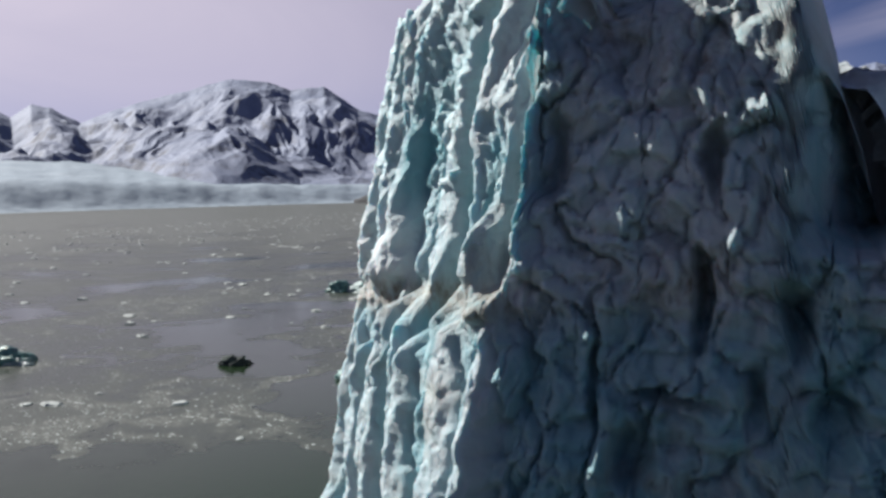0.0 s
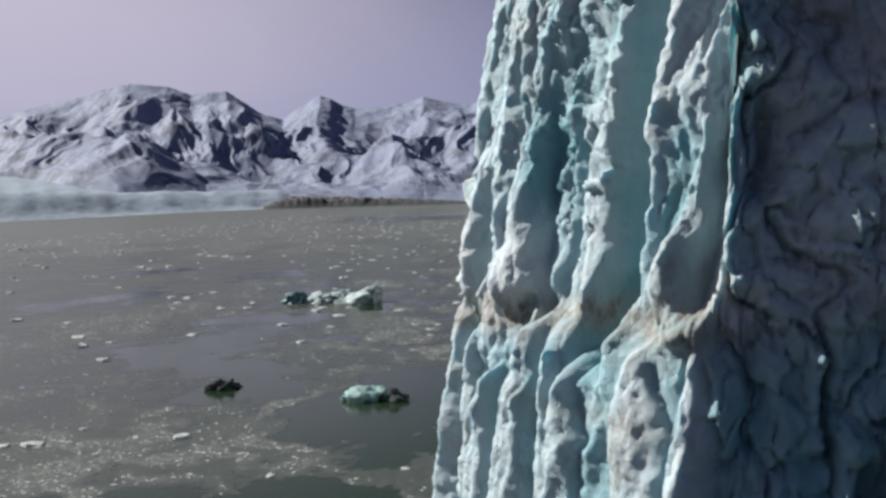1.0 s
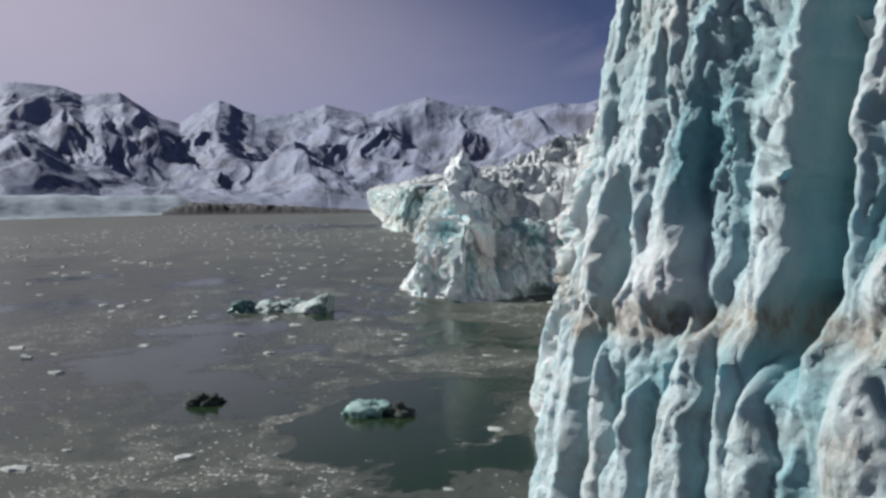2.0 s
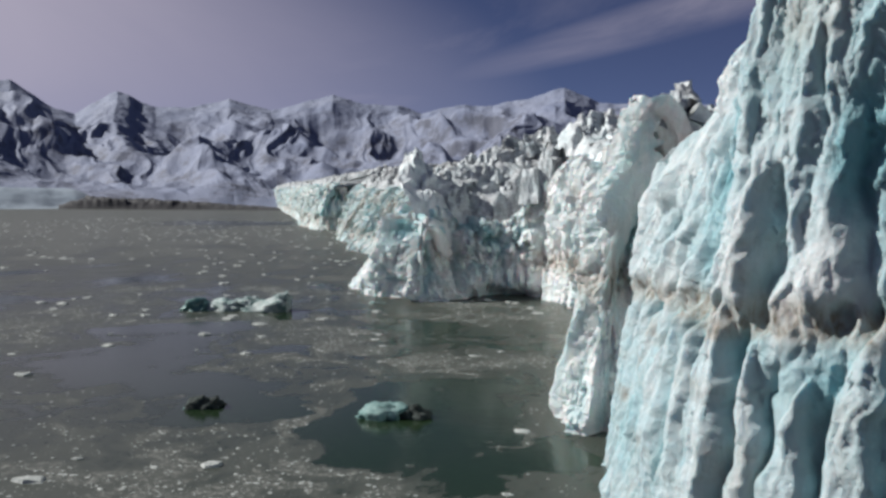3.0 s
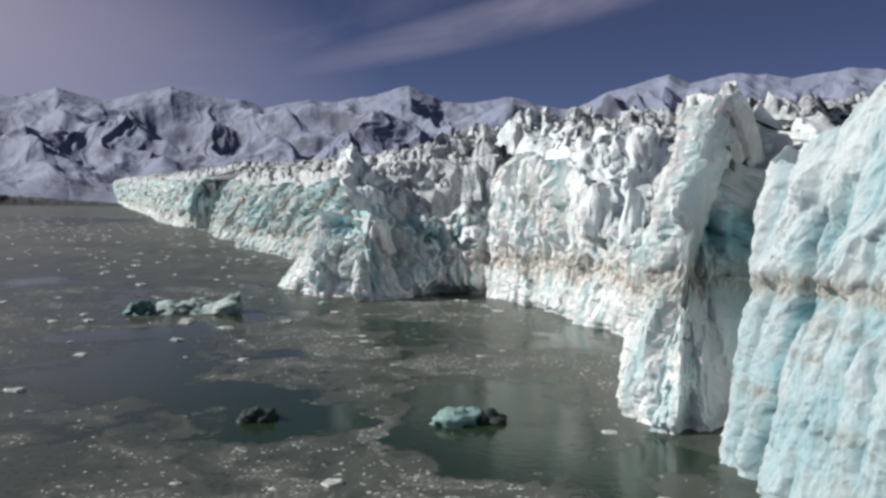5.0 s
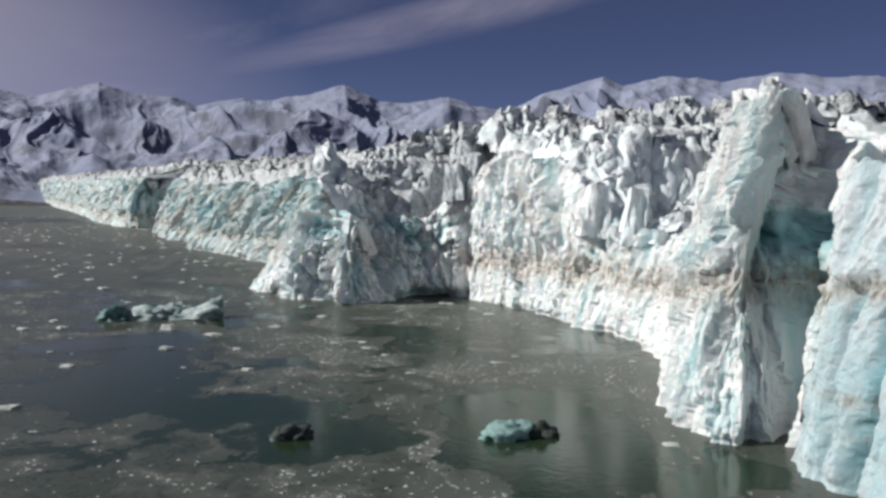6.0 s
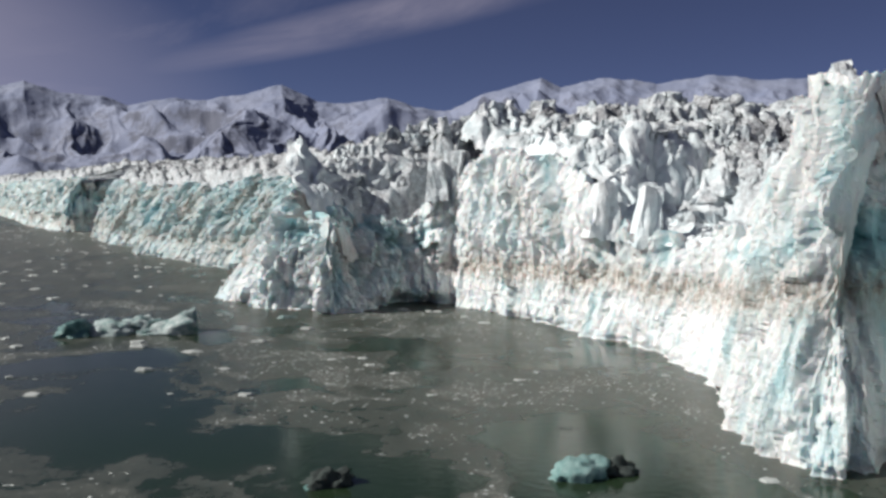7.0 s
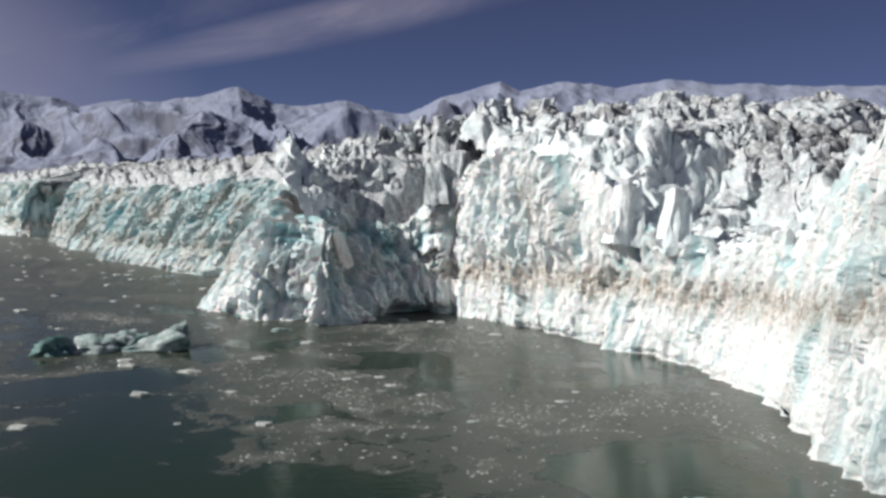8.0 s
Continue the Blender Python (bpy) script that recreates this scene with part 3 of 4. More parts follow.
def ice_section(name, first, last, step, label, far=1.0, fluted=0.3, rugged=1.0, plainer=0.0, blocky=0.0, banded=1.0):
    """A stretch of the front between two points of the plan: its face, rounded over the crest, and its weathered crown."""
    u = np.linspace(STOPS[first], STOPS[last], int((STOPS[last] - STOPS[first]) / step) + 1)
    x0, y0, lean, nx, ny = (along(u, n) for n in (1, 2, 4, 5, 6))
    bx, by = INLAND[0] * 0.62 - nx * 0.38, INLAND[1] * 0.62 - ny * 0.38
    bx, by = bx / np.hypot(bx, by), by / np.hypot(bx, by)
    ends = np.minimum(u - u[0], u[-1] - u)
    own = smooth(0, 9 * max(far, 1.0), ends)
    top = crest_of(u) * (1 - own) + crest_of(u, far) * own
    rows = 250 if plainer else 165
    z = np.linspace(-0.03, 1, rows)[:, None] * top[None]
    uu = np.broadcast_to(u, z.shape)
    relief, blue, silt = tower_relief(uu, z) if plainer else front_relief(uu, z, np.broadcast_to(y0, z.shape), far, fluted, rugged, blocky, banded)
    near = own < 1
    plain = front_relief(uu[:, near], z[:, near], np.broadcast_to(y0, z.shape)[:, near], 1.0, 0.3, 1.0)
    for mine, theirs in zip((relief, blue, silt), plain):
        mine[:, near] = theirs + (mine[:, near] - theirs) * own[near]
    foot = 3.0 * np.exp(-np.clip(z, 0, 99) / 4.0) * smooth(-0.1, 0.5, noise3(uu * 0.06, 0.2, 0.2, 71))
    undercut = -1.2 * np.exp(-((z - 0.5) / 1.2) ** 2) * smooth(-0.2, 0.3, noise3(uu * 0.04, 0.7, 0.2, 72))
    brow = (0.010 + 0.022 * smooth(-0.2, 0.3, noise3(uu * 0.09, 0.8, 0.3, 74))) * np.clip(z - 0.80 * top, 0, 14) ** 2
    out = relief + foot + undercut - lean * z - 0.0006 * z * z
    if plainer:
        shelf = smooth(40, 44, z + 2 * noise3(uu * 0.2, z * 0.1, 3.0, 76)) * smooth(99, 107, x0)
        # the ice set back above the shelf is coloured bluer for its shadow
        out, blue = out - 24 * shelf, np.clip(blue + 0.35 * shelf, 0, 1)
        line = np.interp(x0, [70, 78, 96, 104, 108], [58, 55, 55, 60, 90])[None] + 3.5 * fbm(uu * 0.09, z * 0.02, 4.4, 4, 75)
        side = (1 - smooth(plainer - 13, plainer + 1, uu)) * smooth(112, 104, x0)
        out = out - 0.72 * np.clip(z - line, 0, None) * side
        brow = 0.45 * brow * (1 - side)
    face = np.stack([x0 + nx * out + bx * brow, y0 + ny * out + by * brow, z], -1)
    back = 9.0 * LIP[:, None] ** 1.2
    lx, ly = face[-1, :, 0] + bx * back, face[-1, :, 1] + by * back
    lz = top - 13.0 * LIP[:, None] ** 2.2 + 1.5 * fbm(lx * 0.25, ly * 0.25, 0, 3, 64) * LIP[:, None]
    thing = new(name)
    cut = int(0.776 * rows)
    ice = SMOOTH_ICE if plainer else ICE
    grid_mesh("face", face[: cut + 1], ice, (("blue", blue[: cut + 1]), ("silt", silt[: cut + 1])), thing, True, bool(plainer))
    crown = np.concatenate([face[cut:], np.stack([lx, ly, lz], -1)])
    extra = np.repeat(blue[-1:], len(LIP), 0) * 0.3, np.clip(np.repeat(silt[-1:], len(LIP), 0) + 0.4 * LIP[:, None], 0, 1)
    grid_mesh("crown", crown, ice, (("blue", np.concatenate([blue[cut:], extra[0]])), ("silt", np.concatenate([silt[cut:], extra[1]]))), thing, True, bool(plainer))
    return tagged(thing, label, "ice cliff")


END = len(PLAN) - 1
HEAD = N_NEAR + N_MID - 1
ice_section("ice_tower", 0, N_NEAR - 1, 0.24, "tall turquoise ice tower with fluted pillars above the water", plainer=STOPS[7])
ice_section("ice_buttress", N_NEAR - 1, N_NEAR + 6, 0.42, "white ice buttress with a brown silt band above the water", fluted=0.35, rugged=1.2)
ice_section("ice_wall", N_NEAR + 6, HEAD, 0.6, "sunlit white ice wall with a silt band along its foot", 1.1, 0.12, 1.1, blocky=-0.35)
ice_section("ice_headland", HEAD, HEAD + 8, 0.5, "jutting grey-white ice headland with a shaded cavern", 1.0, 0.25, 1.9, blocky=0.7, banded=0.35)
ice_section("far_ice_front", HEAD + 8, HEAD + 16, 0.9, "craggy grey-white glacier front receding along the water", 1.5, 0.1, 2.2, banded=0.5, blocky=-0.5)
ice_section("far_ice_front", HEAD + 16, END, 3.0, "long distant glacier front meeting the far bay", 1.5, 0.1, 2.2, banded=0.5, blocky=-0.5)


# ---- the glacier's broken top ----
def seracs(x, y, size):
    """Broken blocks of the glacier's top: heights in metres."""
    wx, wy = x + 7 * fbm(x * 0.03, y * 0.03, 0, 3, 51), y + 7 * fbm(x * 0.03, y * 0.03, 5, 3, 52)
    big, cleft, _ = facets(wx, wy, 12 * size, 17 * size, 53)
    middle, cleft2, _ = facets(wx, wy, 5.0 * size, 6.4 * size, 57)
    small, _, _ = facets(wx, wy, 2.2 * size, 2.6 * size, 58)
    return (5.5 * big + 3.6 * middle + 1.7 * small - 3.0 * cleft - 1.2 * cleft2 + 2.0 * fbm(x * 0.06, y * 0.06, 0, 5, 59)) * np.sqrt(size)


def envelope():
    """For each distance along the front the outermost crest: inland coordinate and height."""
    back = CURVE[3] * CURVE[4] + 0.0006 * CURVE[3] ** 2
    cx, cy = CURVE[1] - CURVE[5] * back, CURVE[2] - CURVE[6] * back
    q, e = cx * ALONG[0] + cy * ALONG[1], cx * INLAND[0] + cy * INLAND[1]
    marks = np.arange(-110, 3200, 1.0)
    out_e, out_z = [], []
    for m in marks:
        near = np.abs(q - m) < 0.8
        if near.any():
            i = np.argmin(np.where(near, e, 1e9))
            out_e.append(e[i]), out_z.append(CURVE[3][i])
        else:
            out_e.append(np.nan), out_z.append(np.nan)
    good = ~np.isnan(out_e)
    return marks, np.interp(marks, marks[good], np.array(out_e)[good]), np.interp(marks, marks[good], np.array(out_z)[good])


ENV = envelope()


def blurred(values, half):
    k = np.hanning(2 * half + 3)[1:-1]
    return np.convolve(np.pad(values, half, mode="edge"), k / k.sum(), mode="valid")


SOFT_E, SOFT_Z = blurred(ENV[1], 32), blurred(ENV[2], 40)


def top_height(q, d, e, x, y):
    """Height of the glacier's top: q along the front, d inland of its crest."""
    crest = np.interp(q, ENV[0], ENV[2])
    crest = crest + (np.interp(q, ENV[0], SOFT_Z) - crest) * smooth(5, 60, d) * smooth(140, 200, q)
    crest = crest - 9 * smooth(30, 12, q)
    ds = np.clip(e - np.interp(q, ENV[0], SOFT_E), 0, None)
    ds = ds + (d - ds) * np.exp(-(((q - 355) / 26.0) ** 4)) * smooth(331, 352, q)
    high = np.interp(q, [-50, -10, 5, 40, 75, 120, 170, 215, 260, 330, 450, 900], [-4, -4, -18, -12, -7, 0, 10, 14, 24, 28, 26, 20])
    high = high + np.exp(-(((q - 352) / 24.0) ** 4)) * 14
    pace = np.interp(q, [40, 90, 300, 335, 375, 420], [12, 40, 40, 20, 24, 40])
    basin = np.exp(-(((q - 215) / 38.0) ** 4))
    climb = high * (1 - np.exp(-ds / pace)) * (1 - basin) + basin * (smooth(-7, 15, ds - np.interp(q, [180, 200, 215, 228, 238, 250, 262], [34, 50, 54, 46, 30, 14, 4]) - 5 * (cells(q / 8.0 + 0.02 * ds, 0 * q, 79)[2] - 0.5)) * 22 + 0.12 * np.clip(ds - 53, 0, 150))
    rough = (1 - 0.6 * smooth(62, 50, ds)) * basin + (1 - basin)
    size = np.clip(1 + d / 240.0, 1, 5)
    fade = smooth(1.0, 14.0, d)
    ramp_up = 0.05 * np.clip(ds, 0, 900) * smooth(40, 140, ds)
    return crest - 4.0 * (1 - fade) + climb + ramp_up + rough * (0.25 + 0.75 * fade) * seracs(x, y, size)


def top_place(q, d, hold=-999):
    """The place on the glacier's top at q along the front and d inland."""
    kept = np.maximum(q, hold) if hold > 0 else np.where(q < 400, np.minimum(q, 328), q)
    e = np.interp(kept, ENV[0], ENV[1]) + d + 9 * smooth(45, 25, q)
    x, y = q * ALONG[0] + e * INLAND[0], q * ALONG[1] + e * INLAND[1]
    z = top_height(q if hold > 0 else kept, d, e, x, y)
    if hold < 0:
        z = z - 12 * smooth(332, 352, q) * (q < 400) - 45 * smooth(328, 336, q) * smooth(28, 4, d) * (q < 400)
    if hold > 0:
        flank = np.interp(e, [185, 213, 242, 262, 300, 420], [18, 33, 46, 56, 72, 200])
        z = np.minimum(z, flank + 0.95 * np.clip(q - 331, 0, None) + 4.5 * fbm(x * 0.08, y * 0.08, 0.4, 5, 78) + 0.7 * np.clip(seracs(x, y, 0.8), -4, 5))
        dx, dy = x + 31, y - 430
        peak = 70 - 0.9 * np.clip(-dy, 0, None) - 0.3 * np.clip(dy, 0, None) - 1.0 * np.clip(dx, 0, None) - 0.25 * np.clip(-dx, 0, None)
        cap = np.maximum(peak, np.minimum(24 + 1.15 * (y - 415), 200)) + 0.55 * seracs(x, y, 0.8) + 3.0 * fbm(x * 0.08, y * 0.08, 0.9, 4, 77)
        z = np.maximum(z, peak - 3 + 0.7 * seracs(x, y, 0.8))
        z = np.where(x < 40, np.minimum(z, cap + 60 * smooth(28, 42, x)), z)
    shove = 2.4 * smooth(2, 8, d) * np.clip(1 + d / 300, 1, 3)
    return x + shove * fbm(x * 0.10, y * 0.10, z * 0.13, 4, 110, 0.6), y + shove * fbm(x * 0.10, y * 0.10, z * 0.13 + 20, 4, 114, 0.6), z


def glacier_top(name, q, d, label, hold=-999):
    qq, dd = np.meshgrid(q, d)
    x, y, z = top_place(qq, dd, hold)
    z[:, 0] -= 14
    if hold > 0:
        z -= 24 * smooth(356, 345, qq) ** 1.5
    grit = smooth(8, 42, dd + 14 * noise3(x * 0.04, y * 0.04, 0, 73)) * (0.5 + 0.5 * smooth(-0.3, 0.25, fbm(x * 0.013, y * 0.013, 0, 3, 75)))
    grit = np.maximum(grit * np.interp(dd, [0, 60, 400], [1, 1.25, 1.0]), 0.5 * smooth(-0.3, 0.3, noise3(x * 0.05, y * 0.05, 1, 76)))
    if hold > 0:
        grit = grit * 0.6
    grit = np.maximum(grit, 0.75 * smooth(440, 500, qq))
    grit = grit * (1 - 0.9 * np.exp(-(((qq - 212) / 42.0) ** 4)) * smooth(62, 40, dd))
    ob = grid_mesh(name, np.stack([x, y, z], -1), TOP, (("silt", grit),), flip=True)
    return tagged(ob, label, "glacier", kind="structure")


D_NEAR = np.r_[np.arange(3.0, 130, 0.9), 130 + np.cumsum(np.geomspace(1.0, 60, 75))]
glacier_top("glacier_top_near", np.arange(-100, 362, 0.9), D_NEAR, "broken white glacier surface with grey silt")
glacier_top("glacier_top_headland", np.arange(345.0, 481, 0.9), D_NEAR, "broken white glacier surface with grey silt", 334)
glacier_top("glacier_top_far", np.r_[np.arange(480, 900, 2.2), np.arange(900, 3100, 6.0)], np.r_[np.arange(1.5, 130, 2.0), 130 + np.cumsum(np.geomspace(2.5, 60, 60))], "broken white glacier surface with grey silt")


def serac_shapes(count, first=400, worn=0.28, tapers=(0.35, 0.8), dirty=0.62):
    shapes = []
    for k in range(count):
        rng = random.Random(first + k)
        bm = bmesh.new()
        bmesh.ops.create_cube(bm, size=2.0)
        bmesh.ops.subdivide_edges(bm, edges=bm.edges[:], cuts=5, use_grid_fill=True)
        lean_x, lean_y, taper = 1.25 * worn * rng.uniform(-1, 1), 1.25 * worn * rng.uniform(-1, 1), rng.uniform(*tapers)
        co = np.array([v.co for v in bm.verts])
        up = (co[:, 2] + 1) / 2
        co[:, :2] *= (1 - (1 - taper) * up)[:, None]
        co[:, 0] += lean_x * up
        co[:, 1] += lean_y * up
        co += worn * np.stack([fbm(co[:, 0] * 0.9, co[:, 1] * 0.9, co[:, 2] * 0.7 + 9 * n, 4, 410 + k) for n in range(3)], -1)
        slab, _, _ = facets(co[:, 0] * 3 + co[:, 1] * 2, co[:, 2] * 3, 1.3, 1.6, 430 + k)
        co[:, :2] *= (1 + 0.22 * slab)[:, None]
        for v, c in zip(bm.verts, co):
            v.co = c
        me = bpy.data.meshes.new("serac")
        bm.to_mesh(me)
        bm.free()
        me.attributes.new("silt", "FLOAT", "POINT").data.foreach_set("value", np.clip(dirty + 0.5 * fbm(co[:, 0], co[:, 1], co[:, 2], 3, 450 + k), 0, 1).astype(np.float32))
        me.materials.append(TOP)
        shapes.append(me)
    return shapes


def serac_blocks():
    """Standing blocks on the glacier's top."""
    shapes = serac_shapes(9)
    rng = np.random.default_rng(21)
    q, d = rng.uniform(135, 470, 190), rng.uniform(12, 100, 190)
    q2, d2 = rng.uniform(185, 245, 26), rng.uniform(28, 60, 26)
    q3, d3 = rng.uniform(325, 350, 40), rng.uniform(8, 75, 40)
    q, d = np.r_[q, q2, q3], np.r_[d, d2, d3]
    beyond = q > 350
    near, far_off = top_place(q, d), top_place(q, d, 334)
    x, y, z = (np.where(beyond, there, here) for here, there in zip(near, far_off))
    for n in range(len(q)):
        ob = new("serac", shapes[rng.integers(len(shapes))])
        w, h = rng.uniform(1.2, 3.4), rng.uniform(1.4, 3.6)
        ob.matrix_world = pose(x[n], y[n], z[n] + 0.15 * h, rng.uniform(-14, 14), rng.uniform(-14, 14), rng.uniform(0, 360)) @ Matrix.Diagonal((w, w * rng.uniform(0.6, 1.0), h, 1))
        tagged(ob, "jagged white ice block standing on the glacier top", "serac", "ice blocks on the glacier")

    slabs = serac_shapes(2, 480, 0.21, (0.62, 0.8), 0.15)
    for px, py, pz, w, deep, h, turn, me in ((58.5, 322, 40, 5.0, 6.5, 9.0, -10, slabs[0]), (67, 309, 39, 4.2, 6.0, 9.0, -12, slabs[1])):
        ob = new("ice_slab", me)
        ob.matrix_world = pose(px, py, pz, 3, 5, turn) @ Matrix.Diagonal((w, deep, h, 1))
        tagged(ob, "tall white ice slab leaning over a shaded hollow", "ice slab", "leaning slabs on the wall")

    for px, py, pz, w, h, k in ((33, 417, 55, 5.5, 8, 1), (40, 425, 58, 6, 9, 4), (25, 415, 50, 5, 8, 6), (46, 431, 62, 6, 8, 2)):
        ob = new("serac", shapes[k])
        ob.matrix_world = pose(px, py, pz, 6, -5, 40 * k) @ Matrix.Diagonal((w, w * 0.9, h, 1))
        tagged(ob, "large jagged ice block above the cliff's corner", "serac", "ice blocks on the glacier")


serac_blocks()


# ---- water ----
OPEN_WATER = [(-90, 293, 26, 17), (-64, 326, 10, 24), (-52, 206, 22, 15), (-50, 254, 12, 6), (-21, 302, 14, 7), (-3, 165, 20, 24), (0, 201, 14, 11),
              (-70, 226, 9, 10), (22, 152, 16, 18), (-400, 1300, 220, 160), (18, 110, 30, 22), (14, 275, 16, 6), (-35, 185, 14, 10)]
BRASH_LANES = [(-22, 170, 4, 22), (-12, 143, 14, 5), (-50, 243, 20, 7), (24, 205, 5, 24), (17, 160, 4, 16), (10, 136, 22, 4), (5, 250, 26, 14), (-30, 268, 30, 10), (36, 236, 8, 14), (0, 330, 40, 20), (-15, 111, 30, 5), (0, 129, 26, 4), (-48, 135, 16, 12), (-58, 160, 10, 14), (-36, 112, 12, 8), (-12, 228, 22, 5), (-2, 178, 3, 12)]


def blot(x, y, spots):
    total = np.zeros(np.shape(x))
    for cx, cy, rx, ry in spots:
        total = np.maximum(total, 1 - np.hypot((x - cx) / rx, (y - cy) / ry))
    return np.clip(total, -1, 1)


def film_cover(x, y):
    """Where brash ice lies on the water, 0 to 1."""
    s = np.clip(np.hypot(x, y - 60) / 250.0, 0.8, 6.0)
    wx = x + 13 * fbm(x * 0.03, y * 0.03, 0, 6, 81, 0.58)
    wy = y + 13 * fbm(x * 0.03, y * 0.03, 3, 6, 83, 0.58)
    f = 0.56 + 0.55 * fbm(wx * 0.018, wy * 0.012, 0, 5, 85, 0.55)
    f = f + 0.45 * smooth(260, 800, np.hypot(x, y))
    f = f + 1.0 * np.clip(blot(wx, wy, BRASH_LANES), 0, 1) - 1.5 * np.clip(blot(wx, wy, OPEN_WATER), 0, 1)
    f = f + 0.20 * fbm(wx * 0.11, wy * 0.08, 6, 5, 89, 0.62)
    fine = fbm(wx * 0.09, wy * 0.06, 2, 5, 87, 0.6)
    wisp = smooth(0.0, 0.22, ridged(wx * 0.035, wy * 0.022, 5, 4, 88, 0.55) - 1.02) * smooth(0.25, 0.45, f)
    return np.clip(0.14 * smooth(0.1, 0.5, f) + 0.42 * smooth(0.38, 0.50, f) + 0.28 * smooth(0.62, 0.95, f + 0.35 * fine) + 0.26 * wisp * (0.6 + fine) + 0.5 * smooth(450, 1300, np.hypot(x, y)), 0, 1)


def spread(lo, hi, step, grow, ends):
    side = np.cumsum(np.geomspace(step, grow, 90))
    return np.r_[ends[0], (lo - side[lo - side > ends[0]])[::-1], np.arange(lo, hi, step), hi + side[hi + side < ends[1]], ends[1]]


gx, gy = np.meshgrid(spread(-140, 80, 0.7, 500, (-6000, 6000)), spread(85, 350, 0.7, 500, (-6000, 6000)))
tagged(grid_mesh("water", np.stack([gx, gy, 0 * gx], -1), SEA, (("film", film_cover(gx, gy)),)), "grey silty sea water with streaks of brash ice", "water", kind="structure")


# ---- far shore and mountains ----
SKYLINE = [(-66, 4.2), (-56, 4.0), (-50.3, 4.3), (-49.7, 4.0), (-48.6, 4.7), (-47.6, 4.6), (-46, 3.7), (-43.8, 4.65), (-41.1, 5.4), (-37.2, 6.5), (-35, 6.35), (-33.6, 5.85), (-32.3, 6.15), (-31.5, 6.1), (-29.3, 4.7), (-28, 4.4), (-26.9, 5.0),
           (-26.1, 5.6), (-25.6, 5.8), (-24.9, 5.6), (-24.2, 5.2), (-23.4, 4.95), (-21, 5.05), (-18.9, 5.6), (-16.3, 5.05), (-12.3, 6.1), (-10.5, 5.65), (-8, 5.6), (-6.5, 5.1), (-3.6, 5.75), (-1.8, 5.55), (2.8, 6.75), (5, 5.85), (7, 5.75), (9.4, 6.25), (11.2, 5.65),
           (13.5, 5.5), (15.6, 6.6), (19.2, 7.6), (20.5, 7.1), (23.2, 7.6), (25, 7.55), (26.4, 7.2), (29.4, 7.75), (32, 7.4), (36, 7.25), (46, 6.8), (66, 6.0)]
SPUR = [(-37.5, 3050, 4.6, 7), (-49, 3400, 3.4, 6), (-20, 3150, 2.7, 4.5), (-13, 3050, 3.0, 4.5), (-5, 3300, 3.8, 5), (2, 3200, 4.0, 5), (-30, 3600, 4.2, 5), (-9, 3700, 4.6, 4), (-17, 3700, 4.2, 4)]
MID_EYE = [(-66, 95, -7, 47), (-35, 85, -6, 47), (-20, 40, -2, 46), (0, -30, 25, 44), (25, -60, 55, 43), (66, -60, 55, 43)]


def range_heights(az, r):
    """The land behind the bay, by azimuth and distance: places."""
    eye = [np.interp(az, *np.array(MID_EYE).T[[0, n]]) for n in (1, 2, 3)]
    x, y = eye[0] + r * np.sin(np.radians(az)), eye[1] + r * np.cos(np.radians(az))
    line = np.interp(az, *np.array(SKYLINE).T) + 0.10 * fbm(az * 0.7, 0.3, 0.6, 4, 90, 0.6)
    wx, wy = x + 0.35 * y + 200 * fbm(x * 0.0011, y * 0.0011, 1, 3, 97), y + 200 * fbm(x * 0.0011, y * 0.0011, 7, 3, 98)
    rough = ridged(wx * 0.0012, wy * 0.0012, 0.2, 5, 91, 0.38)
    tilt = np.clip((r - 2560) / (4330 - 2560), 0, 1)
    bent = np.interp(az + 2.6 * (1 - tilt) * fbm(x * 0.0011, y * 0.0011, 2, 3, 94), *np.array(SKYLINE).T)
    h = np.tan(np.radians(bent)) * 4330 * tilt**0.85 * (1 - (1 - tilt) * 0.35 + 0.36 * (rough - 0.9) * (1 - 0.93 * smooth(0.6, 0.95, tilt)))
    for a, rr, e, w in SPUR:
        dist = np.hypot((az - a) / w, (r - rr) / 620)
        h = np.maximum(h, np.tan(np.radians(e)) * rr * np.clip(1 - dist, 0, 1) ** 0.9 * (0.50 + 0.42 * rough))
    gully = ridged(az * 0.20 + 0.0006 * (r - 3400) + 0.8 * fbm(x * 0.0016, y * 0.0016, 4, 4, 99), r * 0.0008, 0.7, 5, 92, 0.42)
    h = h + 56 * (gully - 0.9) * np.clip(tilt * 1.6, 0, 1) * (1 - 0.9 * smooth(0.65, 0.97, tilt))
    h = h + (6 * fbm(x * 0.005, y * 0.005, 0, 5, 95, 0.5) + 5 * ridged(x * 0.006, y * 0.004, 0, 4, 96)) * smooth(2500, 2900, r) - 0.5 * np.clip(r - 4360, 0, 500)
    best = (h / r).max(0, keepdims=True)
    k = np.hanning(19)
    want = (np.tan(np.radians(line)) / np.maximum(best, 0.01))[0]
    want = np.convolve(np.pad(want, 9, mode="edge"), k / k.sum(), mode="valid")[None]
    z = 2 + h * (1 + (want - 1) * smooth(2700, 3700, r)) + eye[2] * smooth(2500, 3700, r)
    return np.stack([x, y, z], -1)


